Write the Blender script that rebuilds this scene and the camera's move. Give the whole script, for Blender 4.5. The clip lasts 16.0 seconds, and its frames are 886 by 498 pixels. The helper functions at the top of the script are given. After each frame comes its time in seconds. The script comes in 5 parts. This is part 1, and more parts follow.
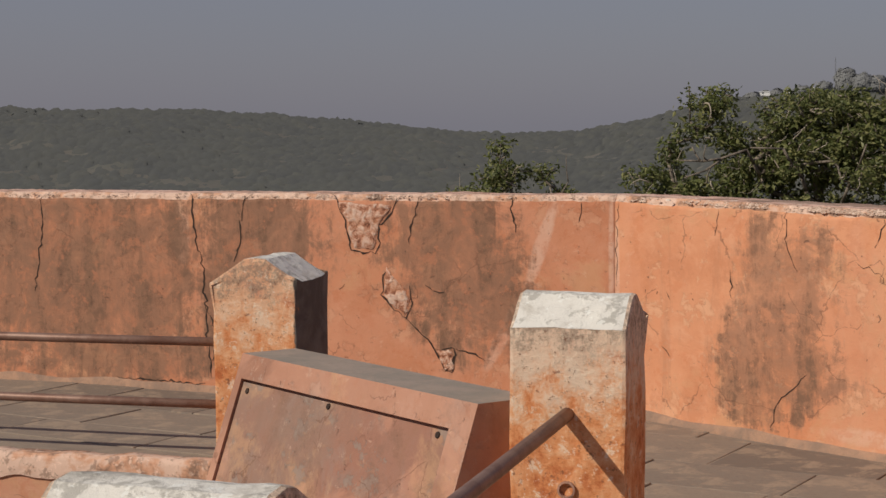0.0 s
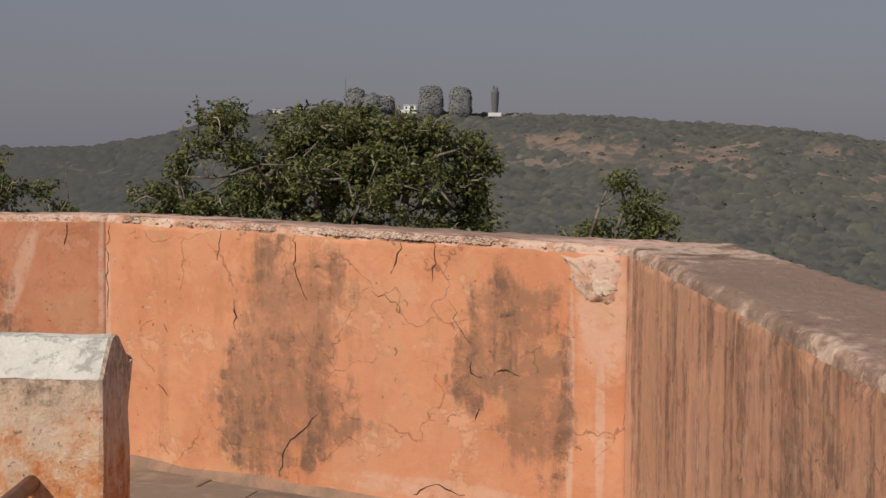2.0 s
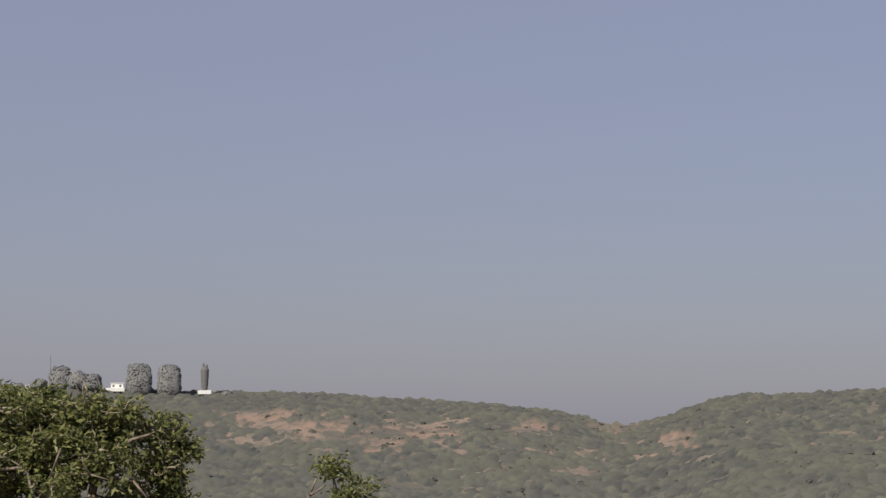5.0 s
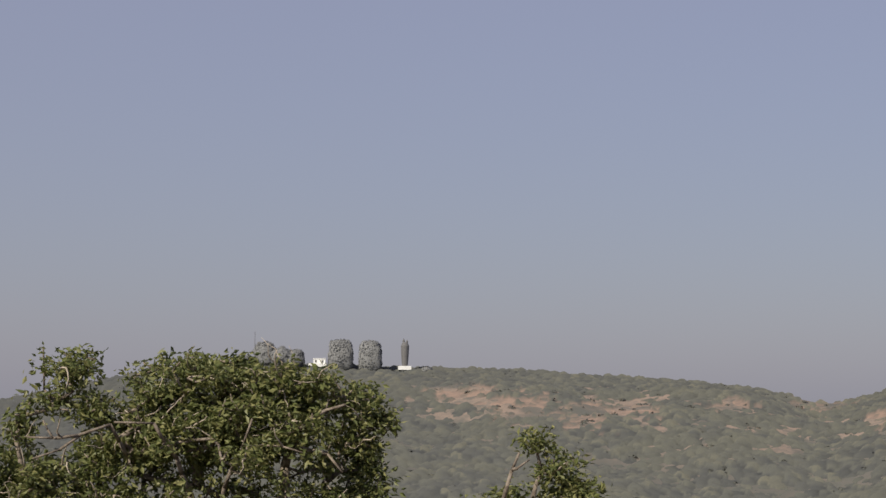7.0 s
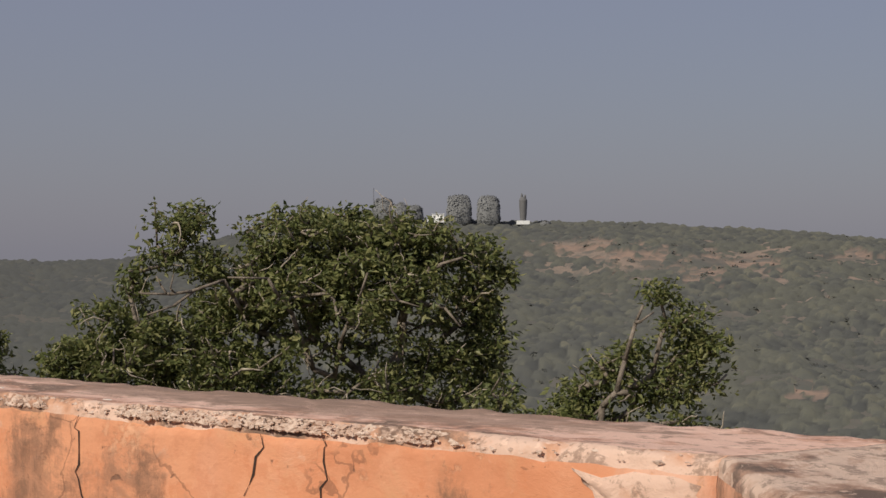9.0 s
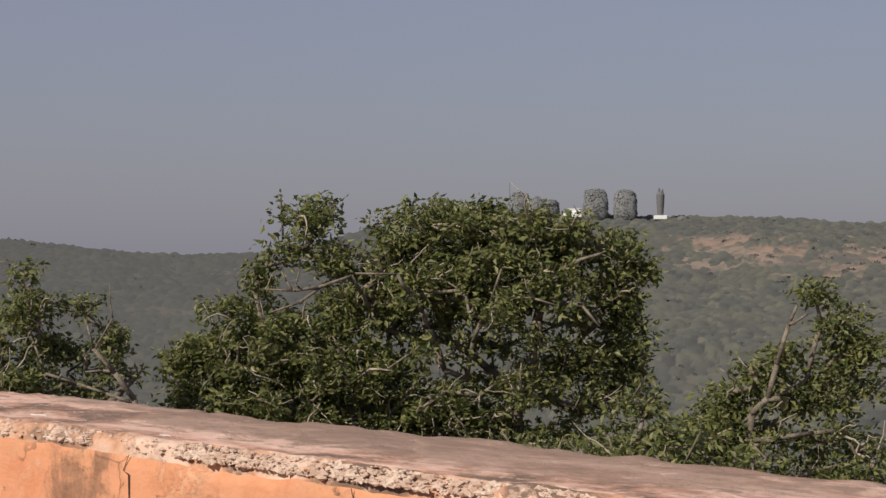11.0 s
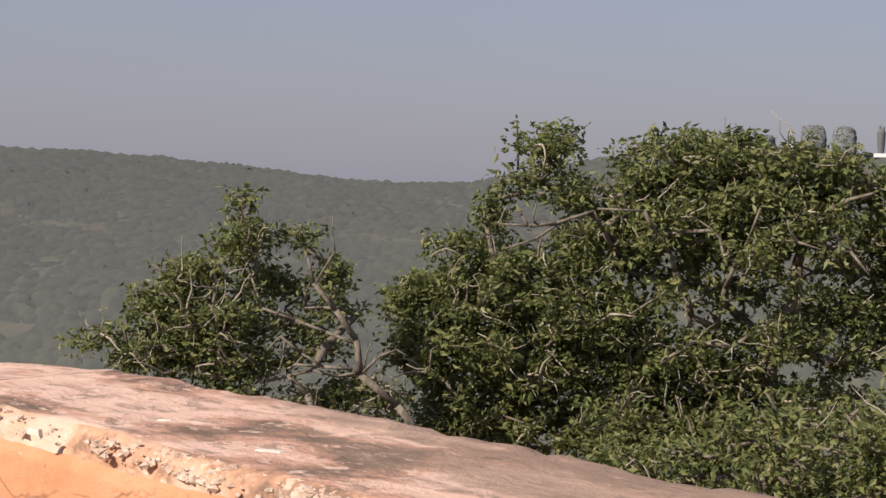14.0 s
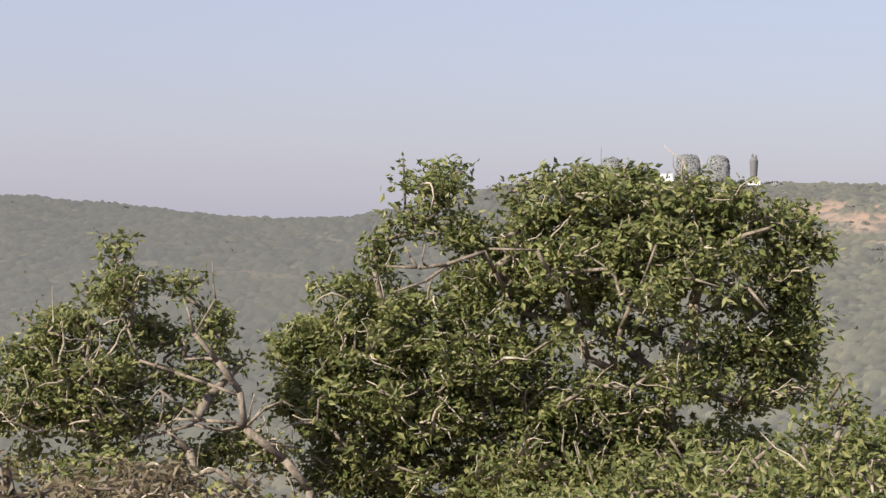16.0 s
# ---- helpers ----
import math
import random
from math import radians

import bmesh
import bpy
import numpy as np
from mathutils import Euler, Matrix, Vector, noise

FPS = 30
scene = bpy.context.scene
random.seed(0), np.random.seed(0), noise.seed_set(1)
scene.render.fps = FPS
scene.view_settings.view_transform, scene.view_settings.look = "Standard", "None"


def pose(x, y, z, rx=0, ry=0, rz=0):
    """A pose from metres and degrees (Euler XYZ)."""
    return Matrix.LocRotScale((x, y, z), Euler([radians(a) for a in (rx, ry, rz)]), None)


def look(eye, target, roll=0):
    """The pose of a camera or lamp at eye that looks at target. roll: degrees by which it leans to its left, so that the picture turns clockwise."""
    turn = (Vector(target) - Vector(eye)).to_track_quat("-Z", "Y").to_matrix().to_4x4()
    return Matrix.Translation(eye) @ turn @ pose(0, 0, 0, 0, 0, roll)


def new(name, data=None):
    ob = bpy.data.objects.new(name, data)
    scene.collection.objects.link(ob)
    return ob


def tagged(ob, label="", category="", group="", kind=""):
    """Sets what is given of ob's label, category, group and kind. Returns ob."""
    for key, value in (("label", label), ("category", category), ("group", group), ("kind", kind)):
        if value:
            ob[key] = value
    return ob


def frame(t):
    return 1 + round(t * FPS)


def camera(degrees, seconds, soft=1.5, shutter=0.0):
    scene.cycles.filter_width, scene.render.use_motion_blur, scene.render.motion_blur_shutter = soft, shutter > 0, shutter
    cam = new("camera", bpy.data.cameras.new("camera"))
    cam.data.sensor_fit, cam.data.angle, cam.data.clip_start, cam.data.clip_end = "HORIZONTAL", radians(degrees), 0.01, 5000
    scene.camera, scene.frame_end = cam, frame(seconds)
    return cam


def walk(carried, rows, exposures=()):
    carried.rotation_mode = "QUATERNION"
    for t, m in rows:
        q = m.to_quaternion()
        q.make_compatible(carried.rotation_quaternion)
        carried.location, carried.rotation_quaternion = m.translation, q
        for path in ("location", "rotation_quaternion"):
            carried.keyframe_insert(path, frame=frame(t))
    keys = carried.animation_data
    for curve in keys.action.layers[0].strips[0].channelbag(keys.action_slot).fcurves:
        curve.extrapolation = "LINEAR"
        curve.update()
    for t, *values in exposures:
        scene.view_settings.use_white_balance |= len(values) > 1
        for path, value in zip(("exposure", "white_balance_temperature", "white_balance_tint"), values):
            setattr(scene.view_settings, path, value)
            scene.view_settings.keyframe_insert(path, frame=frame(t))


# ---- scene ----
cam = camera(28.8, 16.0)
PATH = [
    (0, (5.237, -7.127, 1.510), (3.9018, -5.6451, 1.3698), -0.32),
    (0.5, (5.068, -6.919, 1.499), (3.8727, -5.3182, 1.4095), 0.07),
    (1, (4.977, -6.713, 1.486), (3.9031, -5.0297, 1.3633), 0.14),
    (1.5, (4.920, -6.492, 1.478), (3.9406, -4.7536, 1.3360), 0.17),
    (2, (4.782, -6.327, 1.489), (3.9078, -4.5322, 1.3687), 0.46),
    (2.5, (4.649, -6.127, 1.500), (3.8111, -4.3121, 1.4383), 0.69),
    (3, (4.619, -5.870, 1.534), (3.7878, -4.0527, 1.6091), -0.00),
    (3.5, (4.573, -5.643, 1.541), (3.8481, -3.7868, 1.7099), -0.22),
    (4, (4.474, -5.370, 1.556), (3.8748, -3.4721, 1.7487), -0.01),
    (4.2, (4.428, -5.250, 1.557), (3.8720, -3.3397, 1.7568), -0.04),
    (6.3, (3.864, -3.925, 1.508), (3.1931, -2.0503, 1.6961), -0.13),
    (6.5, (3.834, -3.819, 1.504), (3.1233, -1.9570, 1.6670), -0.03),
    (7, (3.755, -3.639, 1.493), (2.9745, -1.8054, 1.6664), 0.31),
    (7.5, (3.685, -3.530, 1.487), (2.8730, -1.7124, 1.6827), 0.22),
    (8, (3.660, -3.448, 1.473), (2.8245, -1.6346, 1.5911), -0.18),
    (8.5, (3.651, -3.300, 1.466), (2.7839, -1.4980, 1.5002), -0.25),
    (9, (3.512, -3.100, 1.468), (2.6052, -1.3178, 1.4736), -0.26),
    (9.5, (3.398, -2.826, 1.472), (2.4217, -1.0804, 1.5019), -0.55),
    (9.7, (3.357, -2.734, 1.474), (2.3559, -1.0026, 1.5093), -0.61),
    (11.8, (2.889, -2.120, 1.480), (1.8243, -0.4274, 1.4490), 0.34),
    (12, (2.823, -2.054, 1.493), (1.7520, -0.3653, 1.4529), 0.66),
    (12.5, (2.677, -1.851, 1.489), (1.5154, -0.2233, 1.4381), 0.69),
    (13, (2.540, -1.663, 1.495), (1.2476, -0.1380, 1.4344), 0.45),
    (13.5, (2.288, -1.482, 1.485), (1.0194, 0.0626, 1.4136), 0.97),
    (14, (2.039, -1.291, 1.481), (0.7975, 0.2749, 1.3986), 1.25),
    (14.5, (1.896, -1.132, 1.480), (0.6245, 0.4095, 1.3938), 1.30),
    (15, (1.776, -1.051, 1.477), (0.5440, 0.5229, 1.3960), 1.09),
    (15.5, (1.662, -0.968, 1.507), (0.4830, 0.6464, 1.4477), 0.84),
    (16, (1.620, -0.842, 1.540), (0.4891, 0.8071, 1.4985), 0.26),
]
EXPOSURES = [(0, -0.5), (2.0, -0.52), (2.5, -0.5), (3.0, -0.42), (3.5, -0.1), (4.2, 0.04), (6.3, 0.09), (7.5, 0.12), (8.2, 0.12), (8.5, 0.0), (9.0, -0.3),
             (9.7, -0.2), (11.8, 0.1), (12.5, 0.42), (13.0, 0.24), (13.5, 0.22), (14.5, 0.38), (15.0, 0.5), (15.5, 0.75), (16, 0.95)]
walk(cam, [(t, look(eye, target, roll)) for t, eye, target, roll in PATH], EXPOSURES)

# ---- light: hazy sky, one sun from behind the viewer ----
SUN_TO = Vector((-0.25, -0.968, 0.0)).normalized()
SUN_EL = radians(38)
world = bpy.data.worlds.new("sky")
scene.world = world
world.use_nodes = True
wn, wl = world.node_tree.nodes, world.node_tree.links
sky = wn.new("ShaderNodeTexSky")
sky.sky_type = "NISHITA"
sky.sun_disc = False
sky.sun_elevation = SUN_EL
sky.sun_rotation = math.atan2(SUN_TO.x, SUN_TO.y)
sky.dust_density = 1.0
sky.air_density = 1.6
sky.ozone_density = 4.0
tint = wn.new("ShaderNodeMix")
tint.data_type, tint.blend_type = "RGBA", "MULTIPLY"
tint.inputs[0].default_value = 1.0
tint.inputs[7].default_value = (0.77, 0.97, 1.38, 1)
wl.new(sky.outputs[0], tint.inputs[6])
wl.new(tint.outputs[2], wn["Background"].inputs[0])
wn["Background"].inputs[1].default_value = 0.08
haze = wn.new("ShaderNodeBackground")          # even dust haze in front of the blue
haze.inputs[0].default_value = (0.296, 0.276, 0.336, 1)
mixed = wn.new("ShaderNodeMixShader")
mixed.inputs[0].default_value = 0.72
wl.new(wn["Background"].outputs[0], mixed.inputs[1])
wl.new(haze.outputs[0], mixed.inputs[2])
wl.new(mixed.outputs[0], wn["World Output"].inputs["Surface"])
sun = new("sun", bpy.data.lights.new("sun", "SUN"))
sun.data.energy = 4.6
sun.data.angle = radians(0.6)
sun.data.color = (1.0, 0.915, 0.775)
sun_dir = SUN_TO * math.cos(SUN_EL) + Vector((0, 0, math.sin(SUN_EL)))
sun.matrix_world = look(sun_dir * 50, (0, 0, 0))


# ---- material helpers ----
def material(name, rough=0.9):
    m = bpy.data.materials.new(name)
    m.use_nodes = True
    b = m.node_tree.nodes["Principled BSDF"]
    b.inputs["Roughness"].default_value = rough
    b.inputs["Specular IOR Level"].default_value = 0.25
    return m, m.node_tree.nodes, m.node_tree.links, b


def coords(N, L, scale=(1, 1, 1), kind="Object"):
    tc, mp = N.new("ShaderNodeTexCoord"), N.new("ShaderNodeMapping")
    mp.inputs["Scale"].default_value = scale
    L.new(tc.outputs[kind], mp.inputs["Vector"])
    return mp.outputs[0]


def fbm(N, L, vec, scale, detail=6.0, rough=0.6, distort=0.0):
    n = N.new("ShaderNodeTexNoise")
    n.inputs["Scale"].default_value = scale
    n.inputs["Detail"].default_value = detail
    n.inputs["Roughness"].default_value = rough
    n.inputs["Distortion"].default_value = distort
    L.new(vec, n.inputs["Vector"])
    return n.outputs["Fac"]


def ramp(N, L, fac, stops):
    r = N.new("ShaderNodeValToRGB")
    el = r.color_ramp.elements
    while len(el) < len(stops):
        el.new(0.5)
    for e, (p, c) in zip(el, stops):
        e.position = p
        e.color = (*c, 1) if len(c) == 3 else c
    L.new(fac, r.inputs[0])
    return r.outputs[0]


def step(N, L, fac, lo, hi):
    r = N.new("ShaderNodeMapRange")
    r.interpolation_type = "SMOOTHSTEP"
    r.inputs["From Min"].default_value, r.inputs["From Max"].default_value = lo, hi
    L.new(fac, r.inputs["Value"])
    return r.outputs[0]


def calc(N, L, op, a, b):
    m = N.new("ShaderNodeMath")
    m.operation = op
    for i, v in enumerate((a, b)):
        if isinstance(v, (int, float)):
            m.inputs[i].default_value = v
        else:
            L.new(v, m.inputs[i])
    return m.outputs[0]


def blend(N, L, fac, a, b, how="MIX"):
    m = N.new("ShaderNodeMix")
    m.data_type, m.blend_type = "RGBA", how
    for sock, v in ((m.inputs[0], fac), (m.inputs[6], a), (m.inputs[7], b)):
        if isinstance(v, (int, float)):
            sock.default_value = v
        elif isinstance(v, tuple):
            sock.default_value = (*v, 1)
        else:
            L.new(v, sock)
    return m.outputs[2]


def relief(N, L, b, height, strength, distance):
    bp = N.new("ShaderNodeBump")
    bp.inputs["Strength"].default_value, bp.inputs["Distance"].default_value = strength, distance
    L.new(height, bp.inputs["Height"])
    L.new(bp.outputs[0], b.inputs["Normal"])


def spot(N, L, vec, centre, size, soft=0.35, lean=0.0):
    """1 inside a soft ellipse on the wall's face, 0 outside it."""
    mp = N.new("ShaderNodeMapping")
    mp.vector_type = "TEXTURE"
    mp.inputs["Location"].default_value = centre
    mp.inputs["Rotation"].default_value = (0, radians(lean), 0)
    mp.inputs["Scale"].default_value = size
    L.new(vec, mp.inputs["Vector"])
    ln = N.new("ShaderNodeVectorMath")
    ln.operation = "LENGTH"
    L.new(mp.outputs[0], ln.inputs[0])
    return step(N, L, ln.outputs["Value"], 1.0 + soft, 1.0 - soft)


def plaster(name, base, warm, stains, grime=0.5, seed=0.0, pales=(), runny=(5, 5, 0.7), damp_dark=0.74):
    """Old orange lime wash. stains, pales: soft ellipses (x, z, rx, rz) on the face where damp or lime has come through."""
    m, N, L, b = material(name, 0.92)
    v = coords(N, L)
    off = N.new("ShaderNodeVectorMath")
    off.inputs[1].default_value = (seed, seed * 0.7, seed * 1.3)
    L.new(v, off.inputs[0])
    w = off.outputs[0]
    streak = N.new("ShaderNodeMapping")
    streak.inputs["Scale"].default_value = runny
    L.new(w, streak.inputs["Vector"])
    big = fbm(N, L, w, 1.6, 5, 0.6, 0.4)
    mid = fbm(N, L, w, 6.0, 8, 0.7, 0.6)
    blot = fbm(N, L, w, 15.0, 9, 0.78, 0.5)
    fine = fbm(N, L, w, 70.0, 5, 0.75)
    run = fbm(N, L, streak.outputs[0], 1.0, 9, 0.72, 0.25)
    col = blend(N, L, step(N, L, big, 0.3, 0.7), base, warm)
    col = blend(N, L, calc(N, L, "MULTIPLY", step(N, L, mid, 0.48, 0.68), 0.5), col, tuple(c * k for c, k in zip(base, (1.05, 1.18, 1.3))))
    col = blend(N, L, calc(N, L, "MULTIPLY", step(N, L, run, 0.5, 0.35), 0.3), col, tuple(c * k for c, k in zip(base, (0.92, 0.8, 0.72))))

    def masked(spots, soft, lift):
        mask = None
        for x, z, rx, rz, *lean in spots:
            k = spot(N, L, v, (x, 0, z), (rx, 5, rz), soft, *lean)
            mask = k if mask is None else calc(N, L, "MAXIMUM", mask, k)
        edge = calc(N, L, "ADD", mask, calc(N, L, "MULTIPLY", calc(N, L, "SUBTRACT", run, 0.5), lift))
        return mask, calc(N, L, "ADD", edge, calc(N, L, "MULTIPLY", calc(N, L, "SUBTRACT", mid, 0.5), lift * 0.9))

    if pales:
        mask, edge = masked(pales, 0.5, 1.2)
        col = blend(N, L, calc(N, L, "MULTIPLY", step(N, L, edge, 0.4, 1.0), 0.55), col, (0.72, 0.5, 0.39))
    tan = step(N, L, fbm(N, L, w, 2.3, 8, 0.72, 0.5), 0.52, 0.64)
    col = blend(N, L, calc(N, L, "MULTIPLY", tan, 0.4), col, (0.6, 0.36, 0.2))
    runs = step(N, L, run, 0.56, 0.72)
    col = blend(N, L, calc(N, L, "MULTIPLY", runs, grime), col, (0.29, 0.155, 0.095))
    pale = step(N, L, blot, 0.58, 0.66)
    col = blend(N, L, calc(N, L, "MULTIPLY", pale, 0.32), col, (0.73, 0.5, 0.38))
    worn = fbm(N, L, w, 4.6, 12, 0.74, 0.15)
    flake = step(N, L, worn, 0.56, 0.585)          # thin coats come off with a crisp edge
    col = blend(N, L, calc(N, L, "MULTIPLY", flake, 0.75), col, tuple(c * k for c, k in zip(base, (1.03, 1.2, 1.3))))
    col = blend(N, L, calc(N, L, "MULTIPLY", step(N, L, worn, 0.44, 0.41), 0.4), col, tuple(c * k for c, k in zip(base, (0.86, 0.68, 0.58))))
    rub = step(N, L, fbm(N, L, w, 3.3, 9, 0.78, 0.25), 0.5, 0.62)
    col = blend(N, L, calc(N, L, "MULTIPLY", rub, 0.5), col, tuple(c * k for c, k in zip(base, (0.78, 0.68, 0.63))))
    rosy = step(N, L, fbm(N, L, w, 1.1, 6, 0.66, 0.8), 0.5, 0.58)          # fields of a later, pinker coat
    col = blend(N, L, calc(N, L, "MULTIPLY", rosy, 0.28), col, (0.68, 0.34, 0.22))
    if stains:
        mask, edge = masked(stains, 0.8, 2.8)
        edge = calc(N, L, "ADD", edge, calc(N, L, "MULTIPLY", calc(N, L, "SUBTRACT", blot, 0.5), 1.5))
        damp = calc(N, L, "MULTIPLY", step(N, L, edge, 0.02, 0.62), step(N, L, mask, 0.0, 0.3))
        depth = calc(N, L, "ADD", calc(N, L, "MULTIPLY", step(N, L, big, 0.34, 0.6), 0.35), calc(N, L, "MULTIPLY", step(N, L, mid, 0.36, 0.6), 0.65))
        depth = calc(N, L, "ADD", calc(N, L, "MULTIPLY", depth, 0.55), 0.5)
        damp = calc(N, L, "MULTIPLY", damp, depth)
        col = blend(N, L, calc(N, L, "MULTIPLY", damp, damp_dark), col, (0.3, 0.16, 0.102))
        black = calc(N, L, "MULTIPLY", calc(N, L, "MULTIPLY", damp, step(N, L, blot, 0.44, 0.58)), step(N, L, run, 0.44, 0.56))
        col = blend(N, L, calc(N, L, "MULTIPLY", black, 0.7), col, (0.16, 0.092, 0.062))
        streaks = calc(N, L, "MULTIPLY", damp, step(N, L, run, 0.5, 0.6))
        col = blend(N, L, calc(N, L, "MULTIPLY", streaks, 0.5), col, (0.215, 0.125, 0.08))
        left = calc(N, L, "MULTIPLY", damp, step(N, L, fbm(N, L, w, 9.0, 9, 0.75, 0.15), 0.55, 0.6))
        col = blend(N, L, calc(N, L, "MULTIPLY", left, 0.6), col, tuple(c * k for c, k in zip(base, (0.86, 0.8, 0.78))))
    pits = calc(N, L, "MULTIPLY", step(N, L, fbm(N, L, w, 24, 6, 0.7, 0.6), 0.635, 0.675), step(N, L, mid, 0.42, 0.54))
    col = blend(N, L, calc(N, L, "MULTIPLY", pits, 0.7), col, (0.13, 0.08, 0.06))
    web = N.new("ShaderNodeTexVoronoi")          # hairline crazing, open here and there
    web.feature = "DISTANCE_TO_EDGE"
    web.inputs["Scale"].default_value = 2.6
    bent = N.new("ShaderNodeVectorMath")
    bent.operation = "MULTIPLY_ADD"
    wob = N.new("ShaderNodeTexNoise")
    wob.inputs["Scale"].default_value, wob.inputs["Detail"].default_value = 5.0, 6.0
    L.new(w, wob.inputs["Vector"])
    L.new(wob.outputs["Color"], bent.inputs[0])
    bent.inputs[1].default_value = (0.3, 0.3, 0.3)
    L.new(w, bent.inputs[2])
    L.new(bent.outputs[0], web.inputs["Vector"])
    hair = calc(N, L, "MULTIPLY", step(N, L, web.outputs["Distance"], 0.011, 0.004), step(N, L, fbm(N, L, w, 2.7, 5, 0.6), 0.5, 0.56))
    col = blend(N, L, calc(N, L, "MULTIPLY", hair, 0.5), col, (0.17, 0.085, 0.055))
    L.new(col, b.inputs["Base Color"])
    h = calc(N, L, "ADD", calc(N, L, "MULTIPLY", mid, 0.8), calc(N, L, "MULTIPLY", blot, 0.5))
    h = calc(N, L, "ADD", h, calc(N, L, "MULTIPLY", fine, 0.12))
    h = calc(N, L, "SUBTRACT", h, calc(N, L, "MULTIPLY", flake, 0.2))
    relief(N, L, b, calc(N, L, "SUBTRACT", h, calc(N, L, "MULTIPLY", pits, 0.6)), 0.55, 0.013)
    return m


def limewash_post(name, lime, grey_shaded_side=False):
    """Flaking orange, red and white coats on a small post."""
    m, N, L, b = material(name, 0.93)
    v = coords(N, L)
    big, mid, blot = fbm(N, L, v, 3.2, 6, 0.65, 0.5), fbm(N, L, v, 10, 10, 0.76), fbm(N, L, v, 42, 6, 0.75)
    coats = calc(N, L, "ADD", mid, calc(N, L, "MULTIPLY", calc(N, L, "SUBTRACT", big, 0.5), 0.8))
    col = ramp(N, L, coats, [(0.32, (0.5, 0.15, 0.055)), (0.43, (0.69, 0.28, 0.115)), (0.55, (0.78, 0.41, 0.215)), (0.66, (0.84, 0.6, 0.42))])
    up = N.new("ShaderNodeSeparateXYZ")
    L.new(v, up.inputs[0])
    coat = calc(N, L, "ADD", up.outputs[2], calc(N, L, "MULTIPLY", calc(N, L, "SUBTRACT", mid, 0.5), 1.1))
    col = blend(N, L, calc(N, L, "MULTIPLY", step(N, L, coat, 0.5, 0.8), lime), col, (0.76, 0.6, 0.46))
    specks = step(N, L, fbm(N, L, v, 19, 9, 0.78), 0.57, 0.6)
    col = blend(N, L, calc(N, L, "MULTIPLY", specks, 0.65), col, (0.84, 0.7, 0.55))
    foot = calc(N, L, "ADD", up.outputs[2], calc(N, L, "MULTIPLY", calc(N, L, "SUBTRACT", fbm(N, L, v, 12, 7, 0.72), 0.5), 0.5))
    grimy = calc(N, L, "MULTIPLY", step(N, L, foot, 0.74, 0.84), step(N, L, blot, 0.4, 0.56))          # lichen that creeps down from the cap
    col = blend(N, L, calc(N, L, "MULTIPLY", grimy, 0.65), col, (0.27, 0.215, 0.165))
    col = blend(N, L, calc(N, L, "MULTIPLY", step(N, L, blot, 0.58, 0.64), 0.75), col, (0.22, 0.1, 0.06))
    if grey_shaded_side:          # +x side: weathered grey lime, with that side's shade painted into the colour
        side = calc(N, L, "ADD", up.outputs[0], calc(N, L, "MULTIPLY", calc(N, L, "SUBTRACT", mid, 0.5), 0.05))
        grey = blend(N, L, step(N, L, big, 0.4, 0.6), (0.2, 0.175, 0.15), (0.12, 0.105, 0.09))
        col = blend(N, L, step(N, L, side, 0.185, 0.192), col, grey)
    L.new(col, b.inputs["Base Color"])
    relief(N, L, b, calc(N, L, "ADD", mid, calc(N, L, "MULTIPLY", blot, 0.5)), 0.8, 0.012)
    return m


def weathered_top(name, pale, dark, tint=(0.55, 0.33, 0.24), lichen=(), grain=(1, 1, 1)):
    """The worn, lichened upper face of a parapet or a cap."""
    m, N, L, b = material(name, 0.95)
    v = coords(N, L)
    along = coords(N, L, grain)
    big = fbm(N, L, along, 4.0, 8, 0.62, 0.3)
    mid = fbm(N, L, along, 16.0, 8, 0.7, 0.3)
    fine = fbm(N, L, v, 80.0, 5, 0.7)
    col = ramp(N, L, big, [(0.36, dark), (0.44, tint), (0.51, pale), (0.6, pale), (0.7, tint)])
    col = blend(N, L, calc(N, L, "MULTIPLY", step(N, L, mid, 0.52, 0.6), 0.6), col, dark)
    col = blend(N, L, calc(N, L, "MULTIPLY", step(N, L, fbm(N, L, along, 22, 7, 0.74), 0.54, 0.62), 0.6), col, pale)
    fleck = step(N, L, fbm(N, L, along, 26, 4, 0.6), 0.61, 0.64)          # bits of fresh lime
    col = blend(N, L, calc(N, L, "MULTIPLY", fleck, 0.6), col, tuple(min(0.86, c * 1.25) for c in pale))
    for x, y, rx, ry in lichen:
        k = calc(N, L, "ADD", spot(N, L, v, (x, y, 1.1), (rx, ry, 9), 0.6), calc(N, L, "MULTIPLY", calc(N, L, "SUBTRACT", mid, 0.5), 2.4))
        k = calc(N, L, "MULTIPLY", step(N, L, k, 0.3, 0.9), spot(N, L, v, (x, y, 1.1), (rx * 1.3, ry * 1.3, 9), 0.3))
        col = blend(N, L, calc(N, L, "MULTIPLY", k, 0.7), col, (0.29, 0.195, 0.145))
    L.new(col, b.inputs["Base Color"])
    relief(N, L, b, calc(N, L, "ADD", mid, calc(N, L, "MULTIPLY", fine, 0.2)), 0.6, 0.016)
    return m


